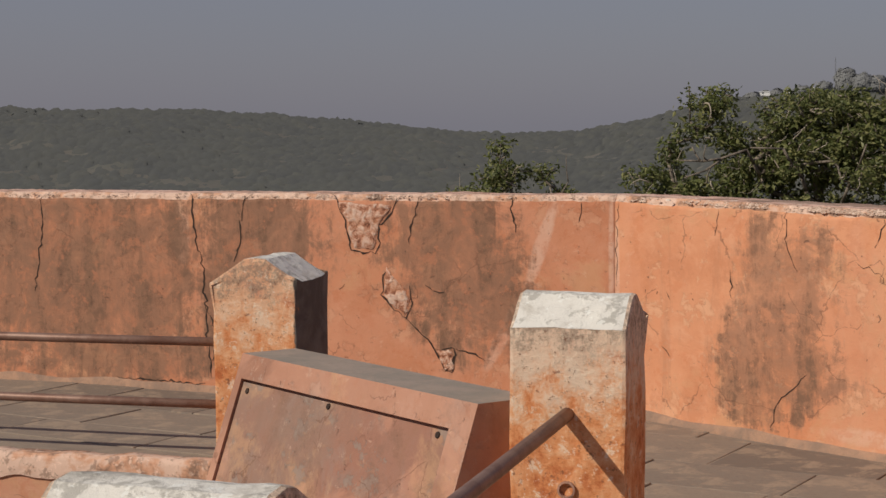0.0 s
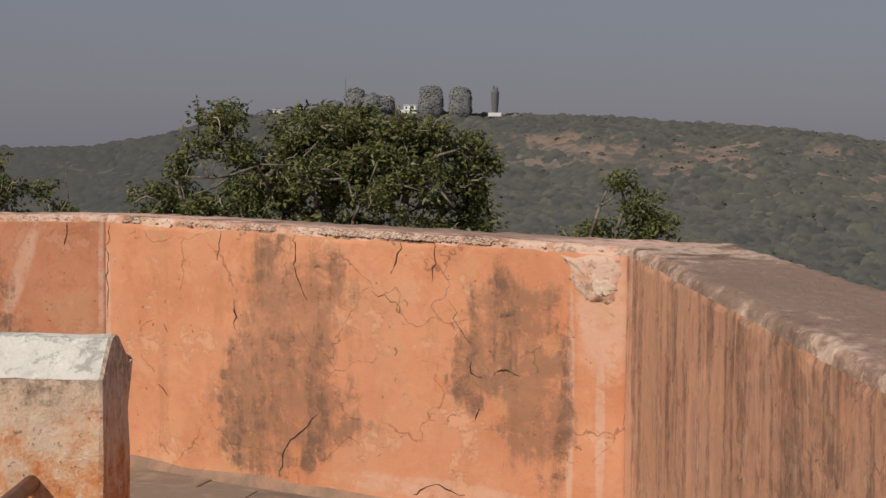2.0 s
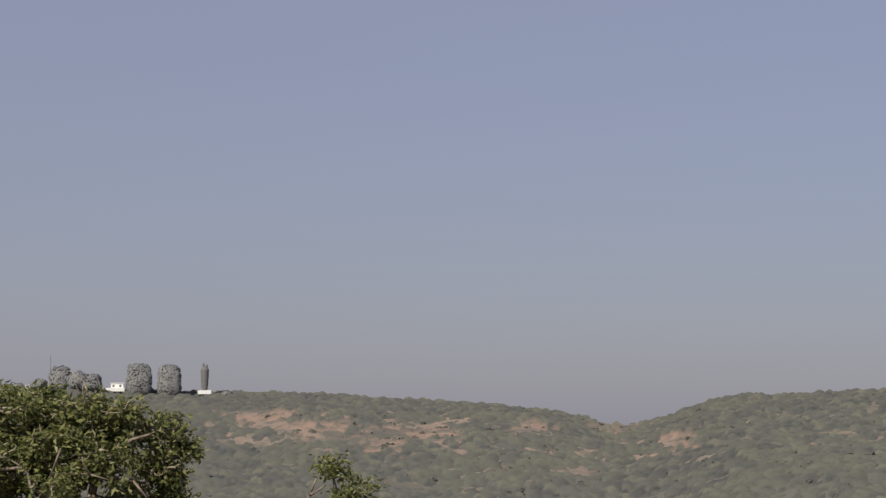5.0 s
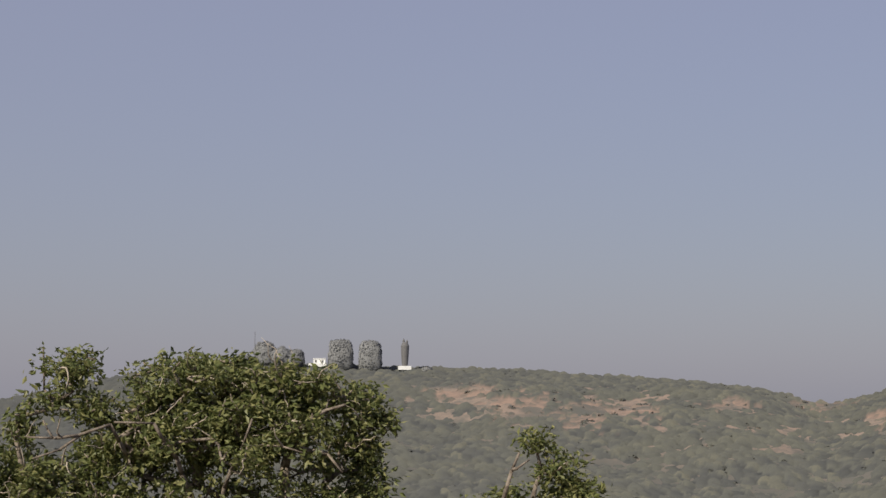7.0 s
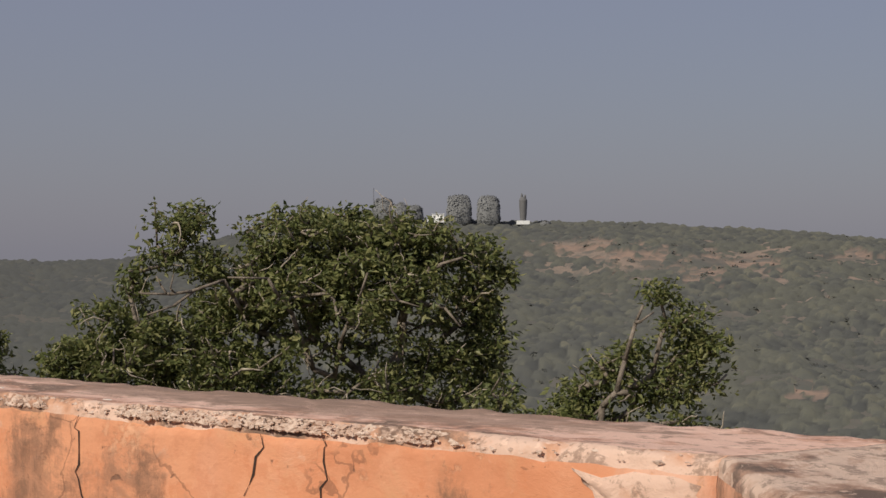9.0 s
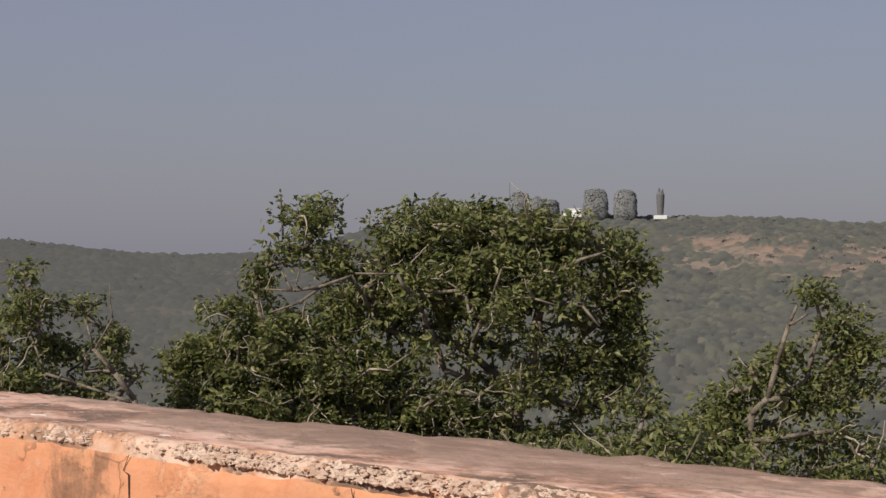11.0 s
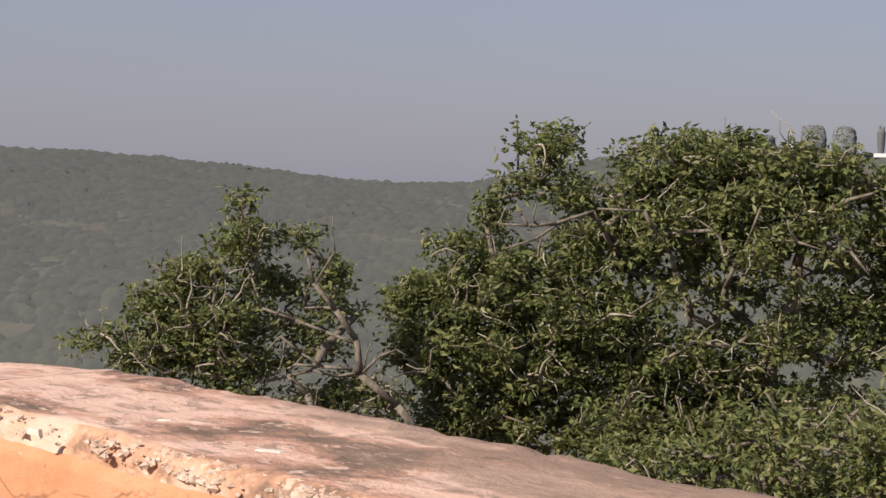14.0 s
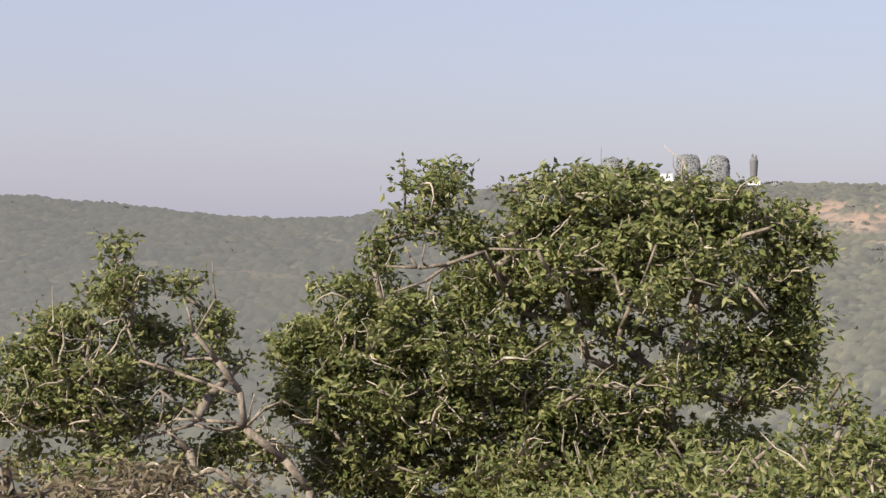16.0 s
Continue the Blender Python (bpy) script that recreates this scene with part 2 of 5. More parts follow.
def plain(name, c1, c2, scale=8.0, rough=0.9, bump=0.4, dist=0.01, metal=0.0):
    m, N, L, b = material(name, rough)
    v = coords(N, L)
    n1, n2 = fbm(N, L, v, scale, 6, 0.65, 0.3), fbm(N, L, v, scale * 7, 5, 0.7)
    col = blend(N, L, step(N, L, n1, 0.35, 0.65), c1, c2)
    col = blend(N, L, calc(N, L, "MULTIPLY", step(N, L, n2, 0.5, 0.75), 0.35), col, tuple(x * 0.5 for x in c1))
    L.new(col, b.inputs["Base Color"])
    b.inputs["Metallic"].default_value = metal
    relief(N, L, b, calc(N, L, "ADD", n1, calc(N, L, "MULTIPLY", n2, 0.5)), bump, dist)
    return m


def bare_rubble(name):
    """Lime core where the coat has dropped off: pale mortar round red-brown stone chips."""
    m, N, L, b = material(name, 0.95)
    v = coords(N, L)
    n1, n2 = fbm(N, L, v, 22, 7, 0.72, 0.4), fbm(N, L, v, 7, 4, 0.6, 0.3)
    col = ramp(N, L, n1, [(0.36, (0.16, 0.065, 0.04)), (0.45, (0.5, 0.22, 0.13)), (0.53, (0.74, 0.47, 0.35)), (0.66, (0.82, 0.64, 0.52))])
    col = blend(N, L, calc(N, L, "MULTIPLY", step(N, L, n2, 0.5, 0.64), 0.5), col, (0.66, 0.32, 0.18))
    L.new(col, b.inputs["Base Color"])
    relief(N, L, b, n1, 0.9, 0.03)
    return m


ORANGE, SALMON = (0.72, 0.34, 0.19), (0.64, 0.285, 0.168)
M_WALL_B = plaster("plaster_wall_middle", ORANGE, (0.62, 0.26, 0.135),
                   [(0.9, 0.62, 0.13, 0.38), (1.1, 0.74, 0.19, 0.25), (1.03, 0.35, 0.29, 0.2), (0.76, 0.38, 0.08, 0.2), (2.04, 0.78, 0.17, 0.18),
                    (2.12, 0.47, 0.13, 0.27), (1.88, 0.61, 0.1, 0.14), (0.88, 0.18, 0.18, 0.12)], 0.3, 0.0,
                   [(2.28, 0.45, 0.016, 0.55), (2.4, 0.4, 0.02, 0.5), (2.42, 0.9, 0.13, 0.3), (0.01, 0.6, 0.022, 0.5), (1.75, 0.08, 0.6, 0.05)])
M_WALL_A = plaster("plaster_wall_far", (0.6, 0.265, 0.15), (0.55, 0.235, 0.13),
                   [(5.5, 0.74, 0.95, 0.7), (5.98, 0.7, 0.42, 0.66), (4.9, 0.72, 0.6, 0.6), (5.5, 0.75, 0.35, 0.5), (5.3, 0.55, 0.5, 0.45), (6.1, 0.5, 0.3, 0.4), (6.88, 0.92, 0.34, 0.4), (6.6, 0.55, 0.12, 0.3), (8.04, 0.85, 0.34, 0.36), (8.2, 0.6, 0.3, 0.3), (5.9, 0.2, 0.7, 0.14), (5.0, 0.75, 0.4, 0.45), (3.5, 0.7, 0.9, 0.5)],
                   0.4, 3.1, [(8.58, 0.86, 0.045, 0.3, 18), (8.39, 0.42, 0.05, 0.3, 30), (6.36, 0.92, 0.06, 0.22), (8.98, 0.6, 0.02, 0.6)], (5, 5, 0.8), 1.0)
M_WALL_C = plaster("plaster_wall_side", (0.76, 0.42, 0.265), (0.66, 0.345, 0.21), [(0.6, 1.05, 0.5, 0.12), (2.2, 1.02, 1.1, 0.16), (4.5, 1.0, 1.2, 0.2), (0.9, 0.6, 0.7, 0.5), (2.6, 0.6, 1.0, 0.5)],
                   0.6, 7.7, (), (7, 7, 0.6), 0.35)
LONG = (0.9, 1.4, 1)
TOP_COLOURS = ((0.74, 0.49, 0.385), (0.2, 0.135, 0.1), (0.53, 0.295, 0.21))
M_TOP = weathered_top("parapet_top", *TOP_COLOURS, (), LONG)
M_TOP_B = weathered_top("parapet_top_lichen", *TOP_COLOURS, [(1.1, 0.3, 0.5, 0.17), (1.7, 0.28, 0.6, 0.18), (0.8, 0.42, 0.6, 0.1), (1.5, 0.42, 0.8, 0.1)], LONG)
M_TOP_C = weathered_top("parapet_top_grimy", (0.64, 0.47, 0.365), (0.16, 0.112, 0.088), (0.4, 0.25, 0.18), [(1.5, 0.3, 0.9, 0.3), (1.9, 0.25, 1.2, 0.35), (2.4, 0.25, 1.2, 0.35), (3.6, 0.3, 1.2, 0.3)], LONG)
M_LIP = weathered_top("broken_lip", (0.7, 0.49, 0.38), (0.2, 0.13, 0.095), (0.6, 0.33, 0.21))
M_CHIP = plain("lime_rubble", (0.74, 0.58, 0.47), (0.54, 0.37, 0.28), 30.0, 0.95, 0.7, 0.01)
M_LUMP = plain("fresh_lime", (0.76, 0.62, 0.51), (0.66, 0.49, 0.38), 14.0, 0.95, 0.7, 0.01)
M_OUTER = plaster("plaster_outer", SALMON, (0.4, 0.22, 0.15), [], 0.7, 11.0)
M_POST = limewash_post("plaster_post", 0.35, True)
M_POST_PALE = limewash_post("plaster_post_flaking", 0.85)
M_PIT = plaster("pit_wall", (0.6, 0.3, 0.19), (0.5, 0.25, 0.16), [], 0.5, 13.0)
M_FOOT = plain("foot_mortar", (0.42, 0.255, 0.17), (0.28, 0.19, 0.14), 7.0, 0.95, 0.7, 0.02)
M_CAP = weathered_top("lime_cap", (0.74, 0.71, 0.64), (0.3, 0.28, 0.24), (0.58, 0.54, 0.47))
M_PLINTH = plaster("plaster_plinth", (0.43, 0.24, 0.17), (0.33, 0.165, 0.11), [], 0.6, 9.0)
M_BOARD = plaster("faded_board", (0.29, 0.19, 0.145), (0.34, 0.165, 0.115), [], 0.5, 21.0, (), (7, 7, 0.7))
M_PLINTH_TOP = plain("plinth_top", (0.27, 0.23, 0.19), (0.34, 0.27, 0.22), 6.0)
M_RUST = plain("painted_rail", (0.2, 0.11, 0.08), (0.27, 0.17, 0.13), 9.0, 0.5, 0.3, 0.003, 0.25)
M_HOLE = plain("dark_gap", (0.035, 0.024, 0.02), (0.06, 0.04, 0.03), 20.0)
M_JOINT = plain("floor_bed", (0.3, 0.235, 0.18), (0.24, 0.19, 0.15), 6.0)
M_BARE = bare_rubble("bare_rubble")
M_BARK = plain("pale_bark", (0.27, 0.225, 0.18), (0.13, 0.105, 0.08), 12.0, 0.9, 0.8, 0.02)


# ---- mesh helpers ----
def part(name, bm, mats, parent=None, label="", smooth=False):
    me = bpy.data.meshes.new(name)
    bm.to_mesh(me)
    bm.free()
    for m in mats if isinstance(mats, (list, tuple)) else [mats]:
        me.materials.append(m)
    if smooth:
        me.polygons.foreach_set("use_smooth", [True] * len(me.polygons))
    ob = new(name, me)
    if parent:
        ob.parent = parent
    if label:
        ob["label"] = label
    return ob


def empty(name, m, label, category, group="", kind=""):
    ob = new(name)
    ob.matrix_world = m
    return tagged(ob, label, category, group, kind)


def box(bm, x0, x1, y0, y1, z0, z1, bevel=0.0, segments=2):
    r = bmesh.ops.create_cube(bm, size=1.0)
    for v in r["verts"]:
        v.co = Vector(((x0 + x1) / 2 + v.co.x * (x1 - x0), (y0 + y1) / 2 + v.co.y * (y1 - y0), (z0 + z1) / 2 + v.co.z * (z1 - z0)))
    if bevel:
        es = list({e for v in r["verts"] for e in v.link_edges})
        bmesh.ops.bevel(bm, geom=es, offset=bevel, segments=segments, affect="EDGES", profile=0.6)


def rough_up(bm, amount, scale, seed=0.0):
    for v in bm.verts:
        v.co += noise.noise_vector(v.co * scale + Vector((seed, seed, seed))) * amount


def tube(points, radii, sides=8):
    bm = bmesh.new()
    add_tube(bm, points, radii, sides)
    return bm


def add_tube(bm, points, radii, sides=8):
    pts = [Vector(p) for p in points]
    rings = []
    for i, p in enumerate(pts):
        d = (pts[min(i + 1, len(pts) - 1)] - pts[max(i - 1, 0)]).normalized()
        a = d.orthogonal().normalized() if not rings else (side - d * side.dot(d)).normalized()
        side = a
        c = d.cross(a)
        rings.append([bm.verts.new(p + (a * math.cos(k * math.tau / sides) + c * math.sin(k * math.tau / sides)) * radii[i]) for k in range(sides)])
    for r0, r1 in zip(rings, rings[1:]):
        for k in range(sides):
            bm.faces.new((r0[k], r0[(k + 1) % sides], r1[(k + 1) % sides], r1[k]))
    bm.faces.new(rings[0][::-1])
    bm.faces.new(rings[-1])


# ---- parapet walls ----
H = 1.131          # height of the parapet above the terrace
THICK = 0.48
SPAN = {3.0: 9.0, 0.0: 2.497, 8.0: 9.0}          # wall lengths by their plaster's seed
DROP = -6.0        # foot of the outer face


def face_y(x, z, seed):
    """How far the hand-trowelled face swells out of its plane."""
    q = Vector((x + seed, 0, z))
    fade = max(0.0, min(1.0, x / 0.2, (SPAN[seed] - x) / 0.2))
    return fade * (noise.noise(q * 1.3) * 0.008 + noise.noise(q * 6) * 0.003)


def parapet(name, label, origin, angle, length, m_face, cut0=(0, 0), cut1=(0, 0), seed=0.0, tilt=(0.0, 0.0), m_top=None, stretch=1.0):
    """A parapet along its own x axis, inner face on y = 0. cut0, cut1: how far the outer face leads or lags at each end (mitres).
    tilt: how far the outer edge of the top stands above the inner one at each end."""
    place = pose(origin[0], origin[1], 0, 0, 0, angle) @ Matrix.Diagonal((stretch, 1, 1, 1))
    top = empty(name, place, label, "wall", "", "structure")
    n = max(2, int(length / 0.018))
    prof = [(0.0, -0.05 + (H - 0.01) * k / 13, 0) for k in range(14)]
    prof += [(0.0, H - 0.05, 0), (0.001, H - 0.034, 1), (0.003, H - 0.024, 1), (0.006, H - 0.015, 1), (0.013, H - 0.006, 1), (0.024, H - 0.001, 1), (0.036, H, 2)]
    prof += [(0.036 + (THICK - 0.09) * k / 18, H, 2) for k in range(1, 19)]
    prof += [(THICK - 0.03, H - 0.008, 2), (THICK - 0.008, H - 0.03, 2), (THICK, H - 0.06, 3), (THICK, 0.4, 3), (THICK, DROP, 3)]
    bm = bmesh.new()
    cols = []
    for i in range(n + 1):
        s = i / n
        col = []
        for y, z, mt in prof:
            x0 = cut0[0] + (cut0[1] - cut0[0]) * y / THICK
            x1 = length + cut1[0] + (cut1[1] - cut1[0]) * y / THICK
            p = Vector((x0 + (x1 - x0) * s, y, z))
            q = (place @ p)
            q.z = z
            if y < 0.06:
                p.y += face_y(p.x, z, seed)
            if z > H - 0.07:
                p.z += (tilt[0] + (tilt[1] - tilt[0]) * s) * max(0.0, y) / THICK
                p.z += noise.noise(Vector((q.x * 2.2, q.y * 2.2, 5))) * 0.004 + noise.noise(Vector((q.x * 11, q.y * 11, 1))) * 0.003 + noise.noise(Vector((q.x * 24, q.y * 24, 1))) * 0.0022
                if mt == 1:
                    bite = max(0.0, noise.noise(Vector((q.x * 5, q.y * 5, 3.3))) + 0.1) * 0.03
                    knob = noise.noise(Vector((q.x * 26, q.y * 26, z * 40))) * 0.009 + noise.noise(Vector((q.x * 58, q.y * 58, z * 80))) * 0.006
                    knob *= 0.75 if seed == 8.0 else 1.0
                    p.y += bite * 0.7 - knob
                    p.z += knob * 0.6 - bite * 0.5
            if y > THICK - 0.1:
                p.y += noise.noise(Vector((q.x * 2.5, q.y * 2.5, z))) * 0.012 + noise.noise(Vector((q.x * 9, q.y * 9, z))) * 0.012 + noise.noise(Vector((q.x * 24, q.y * 24, z))) * 0.007
                if z > 1.0:
                    p.z += noise.noise(Vector((q.x * 5, q.y * 5, 7))) * 0.005 + noise.noise(Vector((q.x * 17, q.y * 17, 7))) * 0.005
            col.append(bm.verts.new(p))
        cols.append(col)
    for c0, c1 in zip(cols, cols[1:]):
        for j in range(len(prof) - 1):
            f = bm.faces.new((c0[j], c1[j], c1[j + 1], c0[j + 1]))
            f.material_index = prof[j][2]
            f.smooth = True
    bm.faces.new(cols[0])
    bm.faces.new(cols[-1][::-1])
    part("masonry", bm, [m_face, m_top if seed == 8.0 else M_LIP, m_top or M_TOP, M_OUTER], top)
    # mortar fillet along the foot
    bm = bmesh.new()
    k = int(length / 0.06)
    rows = []
    for i in range(k + 1):
        x = length * i / k
        a = 0.028 + noise.noise(Vector((x * 3 + seed, 1, 0))) * 0.026
        b = 0.024 + noise.noise(Vector((x * 4 + seed, 5, 0))) * 0.022
        rows.append([bm.verts.new(v) for v in ((x, face_y(x, a, seed) + 0.004, a), (x, -b * 0.45, a * 0.55), (x, -b, -0.02))])
    for r0, r1 in zip(rows, rows[1:]):
        for j in range(2):
            bm.faces.new((r0[j], r0[j + 1], r1[j + 1], r1[j])).smooth = True
    part("foot_fillet", bm, M_FOOT, top)
    return top


def chips(wall, x0, x1, count, seed, z0=H - 0.04, z1=H - 0.004):
    """Knobs of lime rubble laid bare along the broken inner edge."""
    rnd = random.Random(int(seed * 10) + 4)
    bv = [Vector(v) for v in ((1, 0, 0), (-1, 0, 0), (0, 1, 0), (0, -1, 0), (0, 0, 1), (0, 0, -1))]
    bf = [(0, 2, 4), (2, 1, 4), (1, 3, 4), (3, 0, 4), (2, 0, 5), (1, 2, 5), (3, 1, 5), (0, 3, 5)]
    verts, faces = [], []
    while count:
        x = rnd.uniform(x0, x1)
        if noise.noise(Vector((x * 4, 0.5, seed))) < -0.12 and rnd.random() < 0.85:
            continue
        count -= 1
        t = rnd.random()
        size = 0.0025 + 0.006 * rnd.random() ** 3
        c = Vector((x, face_y(x, 1.1, seed) + 0.001 + 0.026 * t * t, z0 + (z1 - z0) * t))
        turn = Euler((rnd.uniform(0, 6), rnd.uniform(0, 6), rnd.uniform(0, 6))).to_matrix()
        o = len(verts)
        for v in bv:
            w = turn @ (v * size * rnd.uniform(0.6, 1.4))
            verts.append(tuple(c + Vector((w.x * 1.4, w.y * 0.8, w.z * 0.8))))
        faces += [tuple(o + i for i in f) for f in bf]
    me = bpy.data.meshes.new("rubble_chips")
    me.from_pydata(verts, [], faces)
    me.materials.append(M_CHIP)
    ob = new("rubble_chips", me)
    ob.parent = wall
    ob["kind"] = "stuff"


def crack(wall, pts, seed, width=0.007):
    """A dark open crack that wanders over the face of a wall, through (x, z) points on it."""
    rnd = random.Random(int(pts[0][0] * 1000))
    line = []
    for (xa, za), (xb, zb) in zip(pts, pts[1:]):
        k = max(2, int(math.hypot(xb - xa, zb - za) / 0.025))
        for i in range(k):
            t = i / k
            line.append((xa + (xb - xa) * t + rnd.gauss(0, 0.0065), za + (zb - za) * t + rnd.gauss(0, 0.0065)))
    line.append(pts[-1])
    bm = bmesh.new()
    pairs = []
    for i, (x, z) in enumerate(line):
        a, b = line[max(i - 1, 0)], line[min(i + 1, len(line) - 1)]
        d = Vector((b[0] - a[0], b[1] - a[1])).normalized()
        w = width * rnd.uniform(0.15, 1.0) * min(1, 0.3 + i / 4, 0.3 + (len(line) - 1 - i) / 4) / 2
        pairs.append([bm.verts.new((x + k * d.y * w, face_y(x, z, seed) - 0.0018, z - k * d.x * w)) for k in (-1, 1)])
    for p, q in zip(pairs, pairs[1:]):
        bm.faces.new((p[0], p[1], q[1], q[0]))
    bmesh.ops.recalc_face_normals(bm, faces=bm.faces)
    part("crack", bm, M_HOLE, wall)


def patch(wall, pts, seed, mat, name, proud=0.004, lumps=0.006):
    """A ragged patch on the face, through (x, z) corners, where the coat has come off or been made good."""
    rnd = random.Random(int(pts[0][0] * 777))
    ring = []
    for (xa, za), (xb, zb) in zip(pts, pts[1:] + pts[:1]):
        for i in range(4):
            ring.append((xa + (xb - xa) * i / 4 + rnd.gauss(0, 0.006), za + (zb - za) * i / 4 + rnd.gauss(0, 0.006)))
    cx, cz = sum(p[0] for p in ring) / len(ring), sum(p[1] for p in ring) / len(ring)
    bm = bmesh.new()
    loops = []
    for t, y in ((1.0, 0.006), (0.94, -proud), (0.7, -proud), (0.45, -proud), (0.2, -proud)):
        loop = []
        for x, z in ring:
            px, pz = cx + (x - cx) * t, cz + (z - cz) * t
            bumpy = abs(noise.noise(Vector((px * 40, 0, pz * 40)))) * lumps if t < 0.95 else 0
            loop.append(bm.verts.new((px, face_y(px, pz, seed) + y - bumpy, pz)))
        loops.append(loop)
    n = len(ring)
    for a, b in zip(loops, loops[1:]):
        for k in range(n):
            bm.faces.new((a[k], a[(k + 1) % n], b[(k + 1) % n], b[k])).smooth = True
    bm.faces.new(loops[-1])
    bmesh.ops.recalc_face_normals(bm, faces=bm.faces)
    part(name, bm, mat, wall)


LEN_A, LEN_B, LEN_C = 9.0, 2.497, 9.0
FAR, JOINT, BEND = Vector((-8.53, -2.86, 0)), Vector((-0.166, 0.226, 0)), Vector((2.57, -0.201, 0))          # ends of the walls' inner faces
ANG_A = math.degrees(math.atan2(JOINT.y - FAR.y, JOINT.x - FAR.x))          # far wall
ANG_B = math.degrees(math.atan2(BEND.y - JOINT.y, BEND.x - JOINT.x))
ANG_C = math.degrees(math.atan2(-1.666, 0.818))         # side wall
SIZE_A, SIZE_B = (JOINT - FAR).length / LEN_A, (BEND - JOINT).length / LEN_B
mit_a = THICK * math.tan(radians((ANG_A - ANG_B) / 2))
mit_c = THICK * math.tan(radians((ANG_C - ANG_B) / 2))
dirA = (JOINT - FAR).normalized()
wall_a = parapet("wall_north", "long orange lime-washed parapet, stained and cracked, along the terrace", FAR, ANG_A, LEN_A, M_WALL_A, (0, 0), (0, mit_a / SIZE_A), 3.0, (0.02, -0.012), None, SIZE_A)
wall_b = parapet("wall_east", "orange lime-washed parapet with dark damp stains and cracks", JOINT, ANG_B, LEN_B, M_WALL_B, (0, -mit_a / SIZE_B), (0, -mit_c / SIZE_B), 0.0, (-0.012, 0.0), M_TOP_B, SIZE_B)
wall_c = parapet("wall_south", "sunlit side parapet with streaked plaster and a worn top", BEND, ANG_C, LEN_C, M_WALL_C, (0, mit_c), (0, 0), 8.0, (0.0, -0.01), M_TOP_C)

chips(wall_b, 0.05, 2.45, 600, 0.0, H - 0.026)
chips(wall_b, 0.6, 2.2, 900, 0.0, H - 0.026, H - 0.002)
chips(wall_a, 4.5, 8.95, 900, 3.0, H - 0.025)
for pts in ([(6.42, 1.13), (6.45, 0.89), (6.5, 0.7), (6.51, 0.44), (6.54, 0.06)], [(6.77, 1.12), (6.74, 0.84), (6.7, 0.74)],
            [(5.38, 1.11), (5.39, 0.94), (5.32, 0.53)], [(8.42, 1.11), (8.44, 0.93)], [(8.8, 1.1), (8.8, 0.99)],
            [(7.35, 1.12), (7.39, 1.04), (7.42, 0.98), (7.46, 0.81), (7.61, 0.81), (7.63, 0.96), (7.71, 1.03), (7.74, 1.11)],
            [(7.67, 0.73), (7.64, 0.58), (7.72, 0.49), (7.79, 0.45), (7.83, 0.54), (7.81, 0.63)],
            [(7.79, 0.45), (7.88, 0.37), (7.96, 0.29), (8.02, 0.17), (8.07, 0.16), (8.08, 0.29), (7.96, 0.29)],
            [(7.42, 0.63), (7.38, 0.6)], [(7.86, 1.1), (7.81, 0.86)], [(8.08, 0.29), (8.2, 0.27), (8.26, 0.24)],
            [(6.5, 0.5), (6.6, 0.3), (6.55, 0.16)], [(5.9, 0.035), (6.5, 0.03)], [(7.9, 0.62), (8.02, 0.6)]):
    crack(wall_a, pts, 3.0, 0.014)
for pts in ([(1.55, 1.1), (1.54, 1.03), (1.5, 0.96)], [(1.4, 0.88), (1.47, 0.86), (1.53, 0.84), (1.54, 0.8)], [(1.77, 0.86), (1.81, 0.77), (1.86, 0.7)],
            [(1.15, 0.33), (1.08, 0.26), (0.99, 0.17), (0.965, 0.04)], [(1.03, 1.1), (1.03, 0.94), (1.1, 0.82)], [(0.64, 1.09), (0.63, 0.96)],
            [(1.7, 1.1), (1.71, 1.07), (1.69, 0.94)], [(1.6, 0.05), (1.7, 0.1), (1.84, 0.08)]):
    crack(wall_b, pts, 0.0, 0.0075)
crack(wall_b, [(0.02, 1.1), (0.01, 0.9), (0.012, 0.66)], 0.0, 0.006)
for pts in ([(1.86, 0.64), (1.87, 0.58), (1.91, 0.57)], [(1.96, 0.57), (2.0, 0.6), (2.04, 0.61), (2.07, 0.59)], [(1.88, 0.4), (1.9, 0.44)], [(0.33, 0.66), (0.36, 0.62)],
            [(0.2, 0.66), (0.205, 0.64)], [(0.27, 0.66), (0.275, 0.64)], [(0.5, 0.65), (0.505, 0.63)], [(0.31, 0.38), (0.36, 0.33)], [(0.72, 0.8), (0.73, 0.66)]):
    crack(wall_b, pts, 0.0, 0.01)
patch(wall_a, [(7.37, 1.09), (7.43, 0.97), (7.47, 0.82), (7.6, 0.82), (7.63, 0.97), (7.72, 1.07)], 3.0, M_BARE, "bare_patch")
patch(wall_a, [(7.67, 0.72), (7.65, 0.58), (7.73, 0.5), (7.79, 0.47), (7.82, 0.56), (7.78, 0.62)], 3.0, M_BARE, "bare_patch")
patch(wall_a, [(7.97, 0.28), (8.03, 0.18), (8.07, 0.18), (8.07, 0.28)], 3.0, M_BARE, "bare_patch")
patch(wall_b, [(2.22, 1.085), (2.26, 1.05), (2.27, 0.98), (2.31, 0.93), (2.36, 0.9), (2.46, 0.91), (2.475, 1.0), (2.47, 1.085)], 0.0, M_LIP, "lime_repair", 0.003, 0.004)
patch(wall_b, [(2.36, 0.99), (2.37, 0.94), (2.42, 0.93), (2.46, 0.97), (2.42, 1.0)], 0.0, M_LUMP, "lime_lump", 0.005, 0.008)


